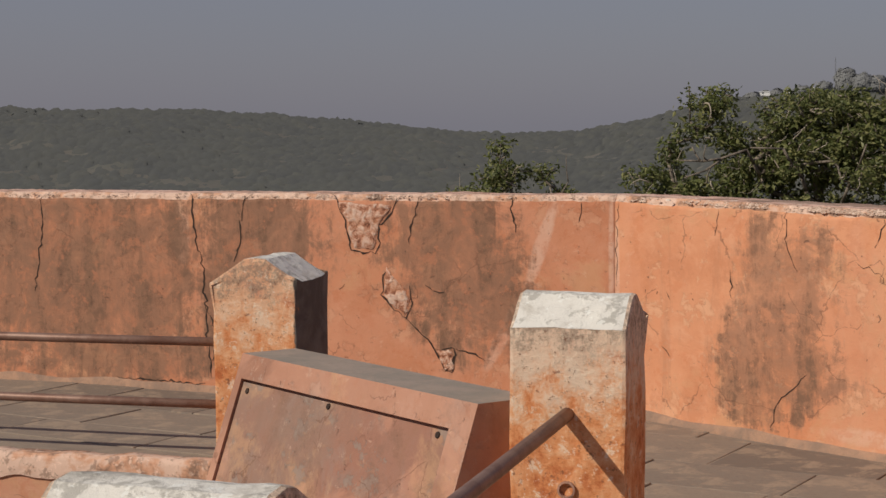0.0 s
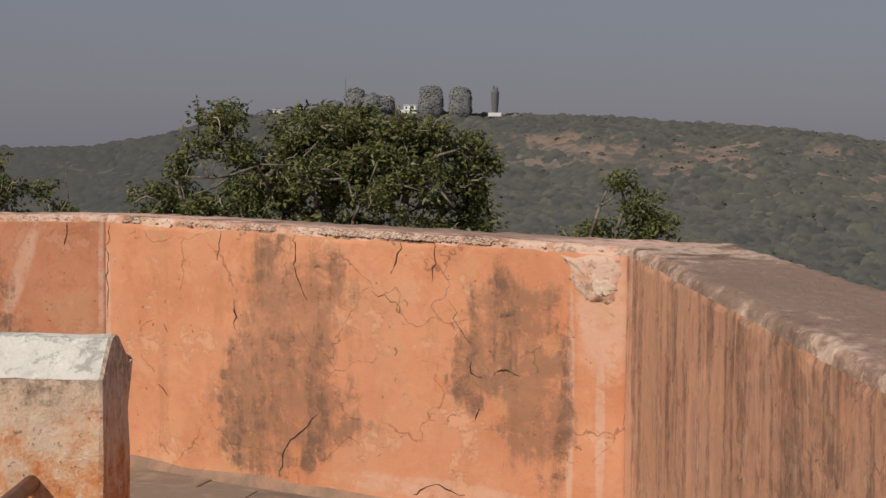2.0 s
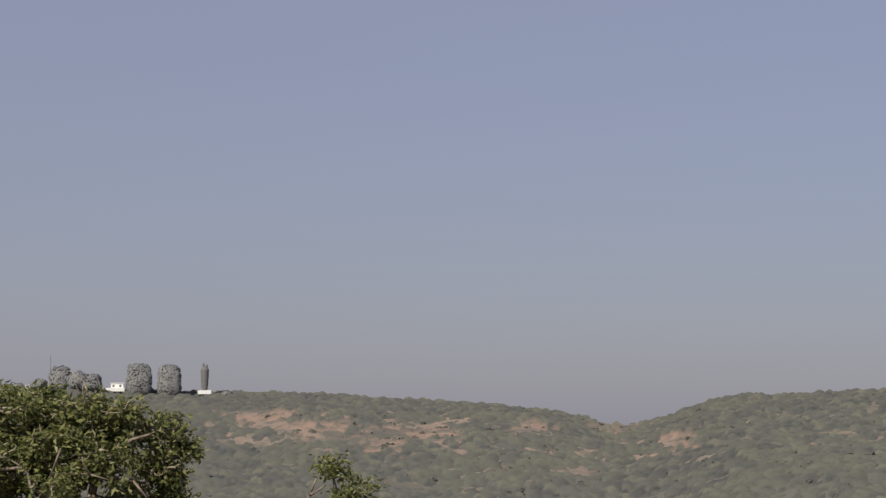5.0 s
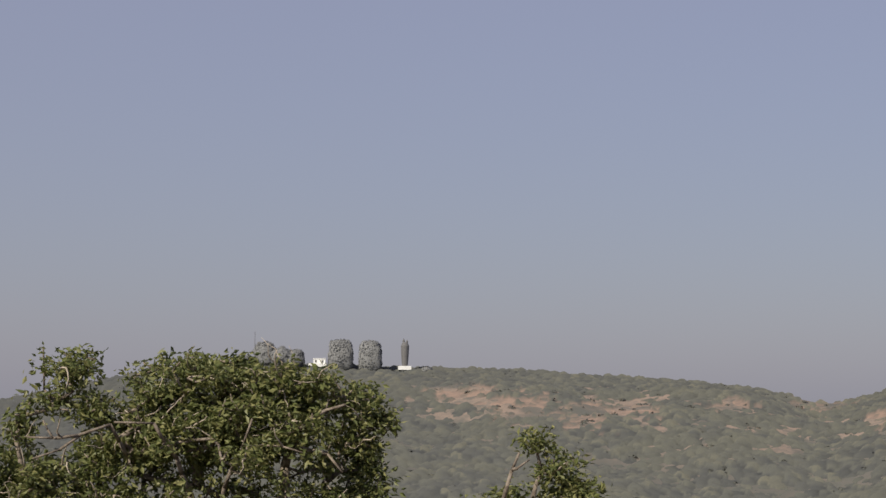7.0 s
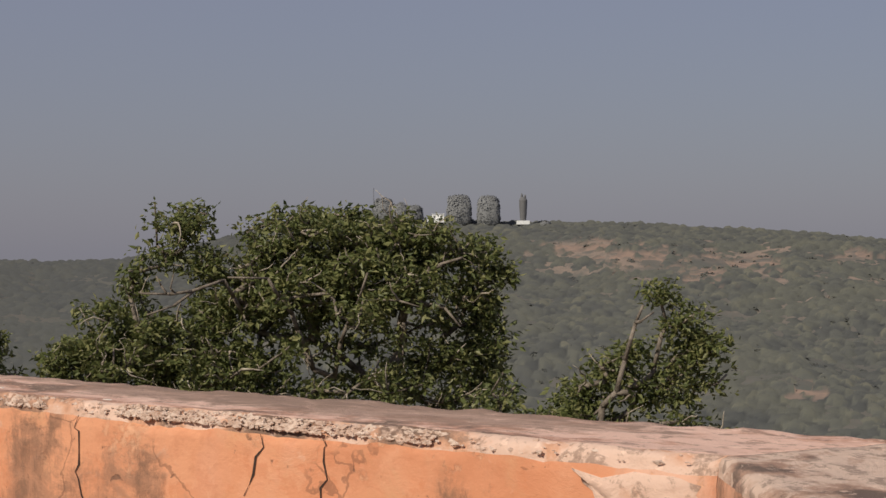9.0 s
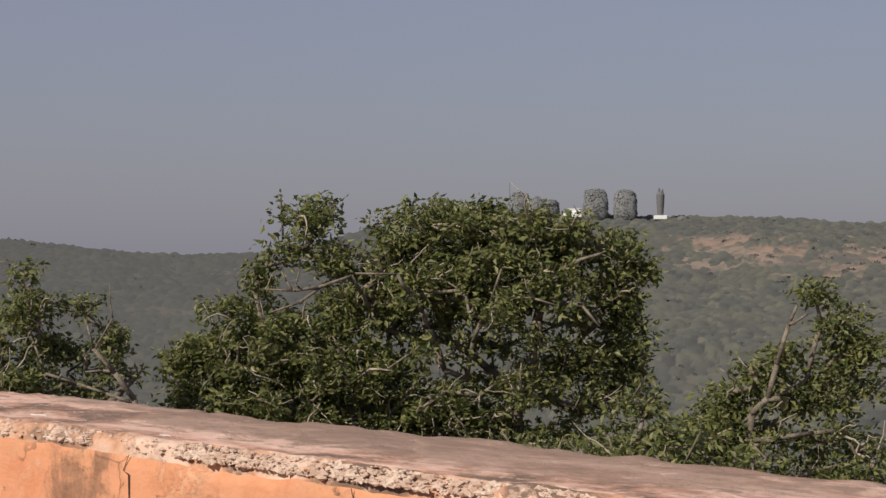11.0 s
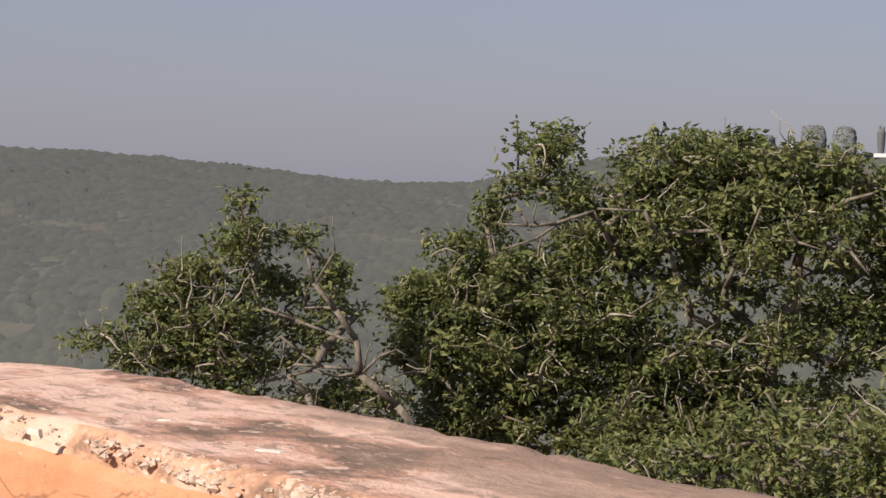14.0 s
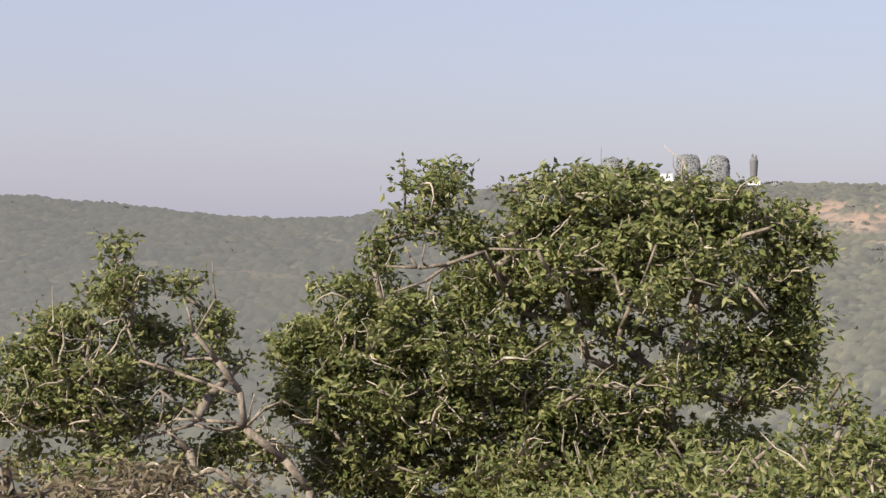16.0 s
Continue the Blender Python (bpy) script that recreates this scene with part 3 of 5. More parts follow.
def settle(wall, lifts):
    """The old masonry has sunk unevenly: lifts are (x, rise of the top) along the wall."""
    for ob in wall.children:
        for v in ob.data.vertices:
            for (xa, a), (xb, b) in zip(lifts, lifts[1:]):
                if v.co.x <= xb or xb == lifts[-1][0]:
                    rise = a + (b - a) * max(0.0, min(1.0, (v.co.x - xa) / (xb - xa)))
                    break
            v.co.z += rise * max(0.0, min(1.0, v.co.z / H))


settle(wall_a, ((0, 0.0), (4.5, 0.0), (9.0, 0.02)))
settle(wall_b, ((0, 0.02), (2.497, -0.018)))
settle(wall_c, ((0, -0.018), (2.5, 0.0), (9, 0.0)))

# ---- terrace floor with the stair pit ----
EX = Vector((0.899, 0.438, 0))          # along the rows of posts
NX = Vector((0.438, -0.899, 0))         # out of the posts' front
ROW = math.degrees(math.atan2(EX.y, EX.x))
P1, P2, P3 = Vector((-0.564, -1.856, 0)), Vector((1.605, -2.394, 0)), Vector((3.05, -5.36, 0))
P4 = P1 - EX * 3.2
PIT = [P1 + NX * 0.2, P2 - EX * 0.2 + NX * 0.05, P3 - EX * 0.2, P4 + NX * 3.9, P4 + NX * 0.2]


def inside(p, poly):
    hit = False
    for a, b in zip(poly, poly[1:] + poly[:1]):
        if (a.y > p.y) != (b.y > p.y) and p.x < (b.x - a.x) * (p.y - a.y) / (b.y - a.y) + a.x:
            hit = not hit
    return hit


def build_floor():
    floor = empty("floor", pose(0, 0, 0), "grey flagstone terrace floor with uneven joints", "floor", "", "structure")
    bm = bmesh.new()
    dirC = Vector((math.cos(radians(ANG_C)), math.sin(radians(ANG_C)), 0))
    nA, nC = Vector((-dirA.y, dirA.x, 0)) * 0.2, Vector((-dirC.y, dirC.x, 0)) * 0.2
    outer = [FAR + nA, JOINT + Vector((0, 0.2, 0)), BEND + Vector((0.1, 0.2, 0)), BEND + dirC * LEN_C + nC,
             Vector((7.0, -12, 0)), Vector((-9, -12, 0))]
    vo = [bm.verts.new(v + Vector((0, 0, -0.02))) for v in outer]
    vi = [bm.verts.new(v + Vector((0, 0, -0.02))) for v in PIT]
    edges = [bm.edges.new((a, b)) for ring in (vo, vi) for a, b in zip(ring, ring[1:] + ring[:1])]
    bmesh.ops.triangle_fill(bm, use_beauty=True, use_dissolve=False, edges=edges)
    for f in bm.faces:
        f.normal_update()
        if f.normal.z < 0:
            f.normal_flip()
    low = [bm.verts.new(v + Vector((0, 0, -2.4))) for v in PIT]
    for i in range(len(PIT)):
        j = (i + 1) % len(PIT)
        f = bm.faces.new((vi[i], vi[j], low[j], low[i]))
        f.material_index = 1
    bm.faces.new(low[::-1]).material_index = 1
    part("bed", bm, [M_JOINT, M_PIT], floor)
    return floor


floor = build_floor()


def pit_edging():
    """Broken lime edging along the far side of the stair pit."""
    bm = bmesh.new()
    a, b = P4 + NX * 0.2, P1 + NX * 0.2
    n = 90
    rows = []
    for i in range(n + 1):
        p = a.lerp(b, i / n)
        k = noise.noise(p * 4) * 0.03 + noise.noise(p * 15) * 0.018
        top = 0.016 + noise.noise(p * 9) * 0.01
        rows.append([bm.verts.new(p + NX * d + Vector((0, 0, z))) for d, z in ((-0.13 + k, -0.02), (-0.1 + k, top), (0.005, top + 0.004), (0.022 + k * 0.3, top - 0.02), (0.012, -0.09 + k))])
    for r0, r1 in zip(rows, rows[1:]):
        for j in range(4):
            bm.faces.new((r0[j], r0[j + 1], r1[j + 1], r1[j])).smooth = True
    bmesh.ops.recalc_face_normals(bm, faces=bm.faces)
    part("pit_edging", bm, M_LIP, floor)


pit_edging()


M_LOOSE = plain("loose_lime", (0.8, 0.74, 0.66), (0.7, 0.6, 0.5), 20.0)


def loose_chip(x, y, size, seed):
    """A flake of lime lying on the parapet's top."""
    rnd = random.Random(seed)
    bm = bmesh.new()
    n = 9
    ring = [(math.cos(k * math.tau / n) * size * rnd.uniform(0.7, 1.2), math.sin(k * math.tau / n) * size * 0.45 * rnd.uniform(0.7, 1.2)) for k in range(n)]
    low = [bm.verts.new((a, b, -0.007)) for a, b in ring]
    high = [bm.verts.new((a * 0.8, b * 0.8, 0.001)) for a, b in ring]
    for k in range(n):
        bm.faces.new((low[k], low[(k + 1) % n], high[(k + 1) % n], high[k]))
    bm.faces.new(high)
    bm.faces.new(low[::-1])
    ob = part("lime_flake", bm, M_LOOSE)
    ob.matrix_world = pose(x, y, H + 0.007 - 0.009 * (x - 0.55), 0, 0, rnd.uniform(-40, 40))
    tagged(ob, "pale flake of lime lying on the parapet", "debris", "lime flakes on the parapet")


for k, (x, y, size) in enumerate(((0.552, 0.247, 0.021), (0.283, 0.322, 0.014), (1.005, 0.108, 0.016), (0.232, 0.14, 0.014))):
    loose_chip(x, y, size, k)

# ---- posts, plinth and rails ----
def post_mesh(turned):
    """Square plastered post with a gabled lime cap; turned: the ridge runs front to back."""
    w, eave, ridge = 0.2, 0.855, 0.96
    bm = bmesh.new()
    rows = [0, 0.2, 0.4, 0.6, 0.72, eave]
    m = 6
    ring = []
    for k in range(4 * m):
        s, u = divmod(k, m)
        a = -w + 2 * w * u / m
        ring.append([(a, -w), (w, a), (-a, w), (-w, -a)][s])
    loops = [[bm.verts.new((x, y, z)) for x, y in ring] for z in rows]
    for r0, r1 in zip(loops, loops[1:]):
        for k in range(4 * m):
            bm.faces.new((r0[k], r0[(k + 1) % (4 * m)], r1[(k + 1) % (4 * m)], r1[k])).material_index = 0
    # cap
    def zcap(x, y):
        d = abs(x) if turned else abs(y)
        return eave + (ridge - eave) * min(1.0, (1 - d / w) * 1.25)
    g = [[bm.verts.new((-w + 2 * w * i / 8, -w + 2 * w * j / 8, zcap(-w + 2 * w * i / 8, -w + 2 * w * j / 8) + 0.001)) for j in range(9)] for i in range(9)]
    for i in range(8):
        for j in range(8):
            bm.faces.new((g[i][j], g[i + 1][j], g[i + 1][j + 1], g[i][j + 1])).material_index = 1
    for line, flip in ((([g[i][0] for i in range(9)]), 0), ([g[i][8] for i in range(9)], 1), ([g[0][j] for j in range(9)], 1), ([g[8][j] for j in range(9)], 0)):
        foot = [bm.verts.new((v.co.x, v.co.y, eave)) for v in line]
        for a, b, c, d in zip(line, line[1:], foot[1:], foot):
            if (a.co - d.co).length > 0.004 or (b.co - c.co).length > 0.004:
                bm.faces.new((d, c, b, a) if not flip else (a, b, c, d)).material_index = 0
    bmesh.ops.remove_doubles(bm, verts=bm.verts, dist=0.0015)
    es = [e for e in bm.edges if len(e.link_faces) == 2 and e.calc_face_angle(0) > 0.6]
    bmesh.ops.bevel(bm, geom=es, offset=0.014, segments=2, affect="EDGES", profile=0.6)
    bmesh.ops.recalc_face_normals(bm, faces=bm.faces)
    rough_up(bm, 0.007, 8.0, 2.0 if turned else 5.0)
    rough_up(bm, 0.004, 31.0, 7.0)
    return bm


def post(at, turned, label):
    top = empty("railing_post", pose(at.x, at.y, -0.02, 0, 0, ROW), label, "post", "posts round the stair pit")
    bm = post_mesh(turned)
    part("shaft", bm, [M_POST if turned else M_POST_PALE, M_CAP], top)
    return top


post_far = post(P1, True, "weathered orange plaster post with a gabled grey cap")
post_near = post(P2, False, "orange plaster post with a flaking white gabled cap")
post_low = post(P3, False, "squat plaster post with a grey gabled cap")
post_end = post(P4, True, "weathered orange plaster post at the end of the rail")


def rail(a, b, radius, label):
    bm = tube([a, a.lerp(b, 0.33) + Vector((0, 0, -0.004)), a.lerp(b, 0.66) + Vector((0, 0, -0.004)), b], [radius] * 4, 12)
    ob = part("handrail", bm, M_RUST, None, "", True)
    return tagged(ob, label, "rail", "pipe rails round the stair pit")


for z in (0.535, 0.246):
    rail(P1 - EX * 0.16 + Vector((0, 0, z)), P4 + EX * 0.16 + Vector((0, 0, z)), 0.021, "rusty painted pipe rail between plaster posts")
rail(P2 + NX * 0.16 + Vector((0, 0, 0.545)), P3 - NX * 0.16 + Vector((0, 0, 0.545)), 0.024, "dark brown painted pipe rail let into a post")


def socket(at):
    """Broken stub of a lower rail in the post's face."""
    bm = bmesh.new()
    n = 14
    rings = []
    for r, d in ((0.03, 0.0), (0.031, 0.012), (0.024, 0.014), (0.022, -0.01)):
        rings.append([bm.verts.new((r * math.cos(k * math.tau / n), -d, r * math.sin(k * math.tau / n))) for k in range(n)])
    for a, b in zip(rings, rings[1:]):
        for k in range(n):
            bm.faces.new((a[k], a[(k + 1) % n], b[(k + 1) % n], b[k]))
    bm.faces.new(rings[-1]).material_index = 1
    bmesh.ops.recalc_face_normals(bm, faces=bm.faces)
    ob = part("rail_socket", bm, [M_PLINTH, M_HOLE], post_near, "broken pipe socket in the plaster")
    ob.matrix_basis = pose(0, -0.206, 0.31)


socket(P2)


def plinth():
    """Sloping plaster sign plinth with an empty sunk board."""
    a, b = Vector((-0.27, -2.29, 0)), Vector((1.38, -2.67, 0))
    ang = math.degrees(math.atan2((b - a).y, (b - a).x))
    top = empty("sign_plinth", pose(a.x, a.y, 0, 0, 0, ang), "sloping plastered sign plinth with an empty sunk panel", "plinth")
    ln, zt, zb, out, deep = (b - a).length, 0.56, -0.3, 0.30, 0.26
    slope = lambda s: (-(out * (1 - s)), zb + (zt - zb) * s)
    bm = bmesh.new()
    def quad(ps, mi):
        bm.faces.new([bm.verts.new(p) for p in ps]).material_index = mi
    def pt(u, s, inset=0.0):
        y, z = slope(s)
        nrm = Vector((0, -(zt - zb), out)).normalized()
        return Vector((u * ln, y, z)) - nrm * inset
    us, ss = [0, 0.03, 0.925, 1], [0, 0.1, 0.885, 1]
    for i in range(3):
        for j in range(3):
            if i == 1 and j == 1:
                continue
            quad([pt(us[i], ss[j]), pt(us[i + 1], ss[j]), pt(us[i + 1], ss[j + 1]), pt(us[i], ss[j + 1])], 0)
    c = [(us[1], ss[1]), (us[2], ss[1]), (us[2], ss[2]), (us[1], ss[2])]
    for (u0, s0), (u1, s1) in zip(c, c[1:] + c[:1]):
        quad([pt(u0, s0), pt(u1, s1), pt(u1, s1, 0.03), pt(u0, s0, 0.03)], 0)
    quad([pt(u, s, 0.03) for u, s in c], 0)
    quad([(0, 0, zt), (ln, 0, zt), (ln, deep, zt), (0, deep, zt)], 1)
    quad([(ln, -out, zb), (ln, deep, zb), (ln, deep, zt), (ln, 0, zt)], 0)
    quad([(0, -out, zb), (0, 0, zt), (0, deep, zt), (0, deep, zb)], 0)
    quad([(0, deep, zb), (0, deep, zt), (ln, deep, zt), (ln, deep, zb)], 0)
    quad([(0, -out, zb), (0, deep, zb), (ln, deep, zb), (ln, -out, zb)], 0)
    bmesh.ops.remove_doubles(bm, verts=bm.verts, dist=0.0005)
    bmesh.ops.recalc_face_normals(bm, faces=bm.faces)
    part("casing", bm, [M_PLINTH, M_PLINTH_TOP], top)
    bm = bmesh.new()
    q = [bm.verts.new(pt(u, s, 0.024)) for u, s in ((us[1] + 0.004, ss[1] + 0.01), (us[2] - 0.004, ss[1] + 0.01), (us[2] - 0.004, ss[2] - 0.012), (us[1] + 0.004, ss[2] - 0.012))]
    q2 = [bm.verts.new(pt(u, s, 0.012)) for u, s in ((us[1] + 0.004, ss[1] + 0.01), (us[2] - 0.004, ss[1] + 0.01), (us[2] - 0.004, ss[2] - 0.012), (us[1] + 0.004, ss[2] - 0.012))]
    bm.faces.new(q2)
    for k in range(4):
        bm.faces.new((q[k], q[(k + 1) % 4], q2[(k + 1) % 4], q2[k]))
    bmesh.ops.recalc_face_normals(bm, faces=bm.faces)
    part("sunk_board", bm, M_BOARD, top, "faded brownish board with screw holes")
    for u, s in ((0.065, 0.835), (0.445, 0.855), (0.885, 0.85)):
        c = pt(u, s, 0.010)
        hb = bmesh.new()
        bmesh.ops.create_cone(hb, cap_ends=True, segments=10, radius1=0.014, radius2=0.012, depth=0.006)
        nrm = Vector((0, -(zt - zb), out)).normalized()
        bmesh.ops.transform(hb, matrix=Matrix.Translation(c) @ nrm.to_track_quat("Z", "Y").to_matrix().to_4x4(), verts=hb.verts)
        part("screw_hole", hb, M_HOLE, top)
    return top


plinth()

# ---- ground, valley and hills ----
SKY = [(0, 0, 0.30), (-66, 6, 0.495), (-58, 6, 0.323), (-51, 5, 0.121), (-45.5, 4, 0.140), (-41, 4, -0.490), (-36.5, 3.5, -0.269), (-32, 3.5, 0.571), (-28, 3.5, 0.506), (-24, 3.5, 0.476), (-20, 3.5, 0.387), (-16, 3.5, 0.288), (-12.5, 2.5, -0.001), (-10, 2, -0.417), (-7, 2.5, 0.439), (-3, 3.5, 0.567), (2, 4, 0.415), (8, 5, 0.688)]          # skyline: (bearing, width, height) bumps in degrees
EYE = Vector((2.5, -2.0, 1.5))


def ridge(az):
    return SKY[0][2] + sum(h * math.exp(-((az - c) / w) ** 2) for c, w, h in SKY[1:])


def ground_z(r, az):
    """Height of the land at r metres from the terrace, az degrees from +y towards +x."""
    rr = 900.0
    top = 1.5 + rr * math.tan(radians(ridge(az)))
    if r < 18:
        z = -1.0 - 0.02 * r
    elif r < 60:
        z = -1.36 - 11 * ((r - 18) / 42) ** 0.9
    elif r < 380:
        s = (r - 60) / 320
        z = -12.36 - 87.44 * (s * s * (3 - 2 * s))
    elif r < rr:
        s = (r - 380) / (rr - 380)
        z = -99.8 + (top + 99.8) * (s ** 0.85 * (1.35 - 0.35 * s))
    else:
        z = top - (r - rr) * 0.12
    return z


def land(r, az):
    p = EYE + Vector((math.sin(radians(az)) * r, math.cos(radians(az)) * r, 0))
    z = ground_z(r, az)
    a = min(1.0, max(0.0, (r - 40) / 300)) * (1.0 if r < 840 else max(0.25, (900 - r) / 60) if r < 900 else 0.25)
    z += a * (noise.noise(Vector((p.x, p.y, 0)) * 0.012) * 9 + noise.noise(Vector((p.x, p.y, 4)) * 0.045) * 3)
    p.z = z
    return p


def ground_material():
    m, N, L, b = material("scrub_ground", 0.95)
    v = coords(N, L)
    n1, n2, n3 = fbm(N, L, v, 0.02, 7, 0.65, 0.5), fbm(N, L, v, 0.09, 6, 0.7), fbm(N, L, v, 1.2, 6, 0.7)
    # valley and hill greens, greyed: distance haze is in the base colour
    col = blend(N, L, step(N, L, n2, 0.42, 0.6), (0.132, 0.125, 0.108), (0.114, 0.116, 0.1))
    dry = spot(N, L, v, (-215, 770, 0), (190, 120, 5000), 0.5)
    dry = calc(N, L, "MULTIPLY", dry, step(N, L, n1, 0.38, 0.55))
    col = blend(N, L, calc(N, L, "MULTIPLY", dry, step(N, L, n2, 0.36, 0.56)), col, (0.28, 0.215, 0.17))
    near = spot(N, L, v, (0, 8, 0), (26, 26, 5000), 0.3)
    col = blend(N, L, calc(N, L, "MULTIPLY", near, 0.8), col, (0.25, 0.17, 0.115))
    col = blend(N, L, calc(N, L, "MULTIPLY", step(N, L, n3, 0.45, 0.65), 0.3), col, (0.12, 0.095, 0.07))
    L.new(col, b.inputs["Base Color"])
    relief(N, L, b, n3, 0.4, 0.15)
    return m


def build_ground():
    radii = [3.2, 6, 10, 15, 18, 21, 26, 34, 45, 60, 80, 105, 135, 170, 210, 255, 300, 345] + [380 + 20 * k for k in range(27)] + [925, 960, 1010, 1100, 1300, 1700, 2300, 3200, 4500]
    azs = [-75 + 0.6 * k for k in range(142)] + [12 + 6 * k for k in range(1, 46)]
    bm = bmesh.new()
    grid = [[bm.verts.new(land(r, az)) for az in azs] for r in radii]
    n = len(azs)
    for a, c in zip(grid, grid[1:]):
        for k in range(n):
            bm.faces.new((a[k], a[(k + 1) % n], c[(k + 1) % n], c[k])).smooth = True
    bm.faces.new(grid[0][::-1])
    bmesh.ops.recalc_face_normals(bm, faces=bm.faces)
    for f in bm.faces:
        if f.normal.z < 0:
            f.normal_flip()
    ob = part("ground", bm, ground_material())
    return tagged(ob, "scrub-covered valley and hazy forested hills", "ground", "", "structure")


build_ground()


def leaf_material(name, c1, c2, c3, through_light=0.38):
    m, N, L, b = material(name, 0.5)
    g = N.new("ShaderNodeNewGeometry")
    col = ramp(N, L, g.outputs["Random Per Island"], [(0.0, c1), (0.5, c2), (1.0, c3)])
    L.new(col, b.inputs["Base Color"])
    b.inputs["Specular IOR Level"].default_value = 0.35
    t = N.new("ShaderNodeBsdfTranslucent")
    L.new(col, t.inputs[0])
    mix = N.new("ShaderNodeMixShader")
    mix.inputs[0].default_value = through_light
    L.new(b.outputs[0], mix.inputs[1])
    L.new(t.outputs[0], mix.inputs[2])
    L.new(mix.outputs[0], N["Material Output"].inputs["Surface"])
    return m


def scrub_material():
    """Bushes of several kinds, dull green, grey-green and dry, each crown in its own tone, over bare tan soil. Distance
    haze is greyed into the colours.
    """
    m, N, L, b = material("hazed_hill_scrub", 0.95)
    v = coords(N, L)
    n1, n2, n3 = fbm(N, L, v, 0.02, 5, 0.6, 0.3), fbm(N, L, v, 0.14, 4, 0.6, 0.4), fbm(N, L, v, 0.9, 4, 0.7)
    kind, soil = N.new("ShaderNodeAttribute"), N.new("ShaderNodeAttribute")
    kind.attribute_name, soil.attribute_name = "species", "soil"
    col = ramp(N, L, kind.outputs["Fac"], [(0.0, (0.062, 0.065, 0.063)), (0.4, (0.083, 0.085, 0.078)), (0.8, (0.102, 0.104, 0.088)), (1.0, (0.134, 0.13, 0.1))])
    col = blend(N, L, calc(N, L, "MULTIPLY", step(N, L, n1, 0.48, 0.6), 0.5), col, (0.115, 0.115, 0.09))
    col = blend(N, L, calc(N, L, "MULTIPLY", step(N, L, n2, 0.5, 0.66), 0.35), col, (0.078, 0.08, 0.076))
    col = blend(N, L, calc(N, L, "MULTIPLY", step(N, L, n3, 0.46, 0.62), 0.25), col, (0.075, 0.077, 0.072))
    dense = spot(N, L, v, (-760, 480, 0), (420, 420, 5000), 0.5)          # thicker, darker woods, with blue-grey haze put into the colour
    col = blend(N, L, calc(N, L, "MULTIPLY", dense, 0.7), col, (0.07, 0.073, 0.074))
    earth = blend(N, L, step(N, L, n2, 0.4, 0.6), (0.25, 0.18, 0.142), (0.19, 0.145, 0.12))
    col = blend(N, L, soil.outputs["Fac"], col, earth)
    L.new(col, b.inputs["Base Color"])
    return m


BARE = [(-22.3, 0.15, 1.6, 0.4), (-20.6, -0.25, 1.7, 0.6), (-18.4, -0.55, 1.6, 0.55), (-16.8, -0.35, 1.3, 0.5), (-13.5, -0.2, 1.0, 0.3), (-10.6, -0.05, 1.2, 0.35), (-8.6, -0.6, 0.9, 0.4), (-15.0, -4.6, 0.8, 0.35)]          # dry slopes: (bearing, elevation) and their spread


def bareness(az, el):
    """How bare the slope is, 0 to 1, broken up into tongues and islands."""
    field = max(math.exp(-((az - a) / wa) ** 2 - ((el - e) / we) ** 2) for a, e, wa, we in BARE)
    thin = noise.noise(Vector((az * 1.3, el * 4.0, 3.0))) * 0.5 + noise.noise(Vector((az * 3.7, el * 9.0, 8.0))) * 0.4
    return max(0.0, min(1.0, (field - 0.38 + thin * 0.9) * 2.2)) if field > 0.1 else 0.0


def spray(c, d, size, rnd, verts, faces, normals):
    """One leafy spray: a ragged triangle lying on a crown's surface, which faces d."""
    lean = (d + Vector((rnd.gauss(0, 0.3), rnd.gauss(0, 0.3), rnd.gauss(0, 0.3)))).normalized()
    u = lean.orthogonal().normalized()
    w = lean.cross(u)
    a = rnd.uniform(0, math.tau)
    o = len(verts)
    # shading normal bent to the dome and upwards, away from the triangle's own
    soft = (d + Vector((rnd.gauss(0, 0.16), rnd.gauss(0, 0.16), 0.35 + rnd.gauss(0, 0.16)))).normalized()
    for k in range(3):
        r = size * rnd.uniform(0.6, 1.5)
        q = c + (u * math.cos(a + k * 2.1) + w * math.sin(a + k * 2.1)) * r
        verts.append(tuple(q))
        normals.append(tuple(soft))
    a, b, c = (Vector(verts[o + k]) for k in range(3))
    faces.append((o, o + 1, o + 2) if (b - a).cross(c - a).dot(soft) > 0 else (o, o + 2, o + 1))


def tufts(centre, size, count, sprig, rnd, verts, faces, normals):
    """A bush: many small sprays over an uneven dome."""
    for _ in range(count):
        a, up = rnd.uniform(0, math.tau), rnd.uniform(-0.15, 1)
        w = math.sqrt(1 - up * up)
        d = Vector((math.cos(a) * w, math.sin(a) * w, up))
        q = rnd.uniform(0.8, 1.1)
        spray(centre + Vector((d.x * size[0], d.y * size[0], d.z * size[1])) * q, d, sprig, rnd, verts, faces, normals)


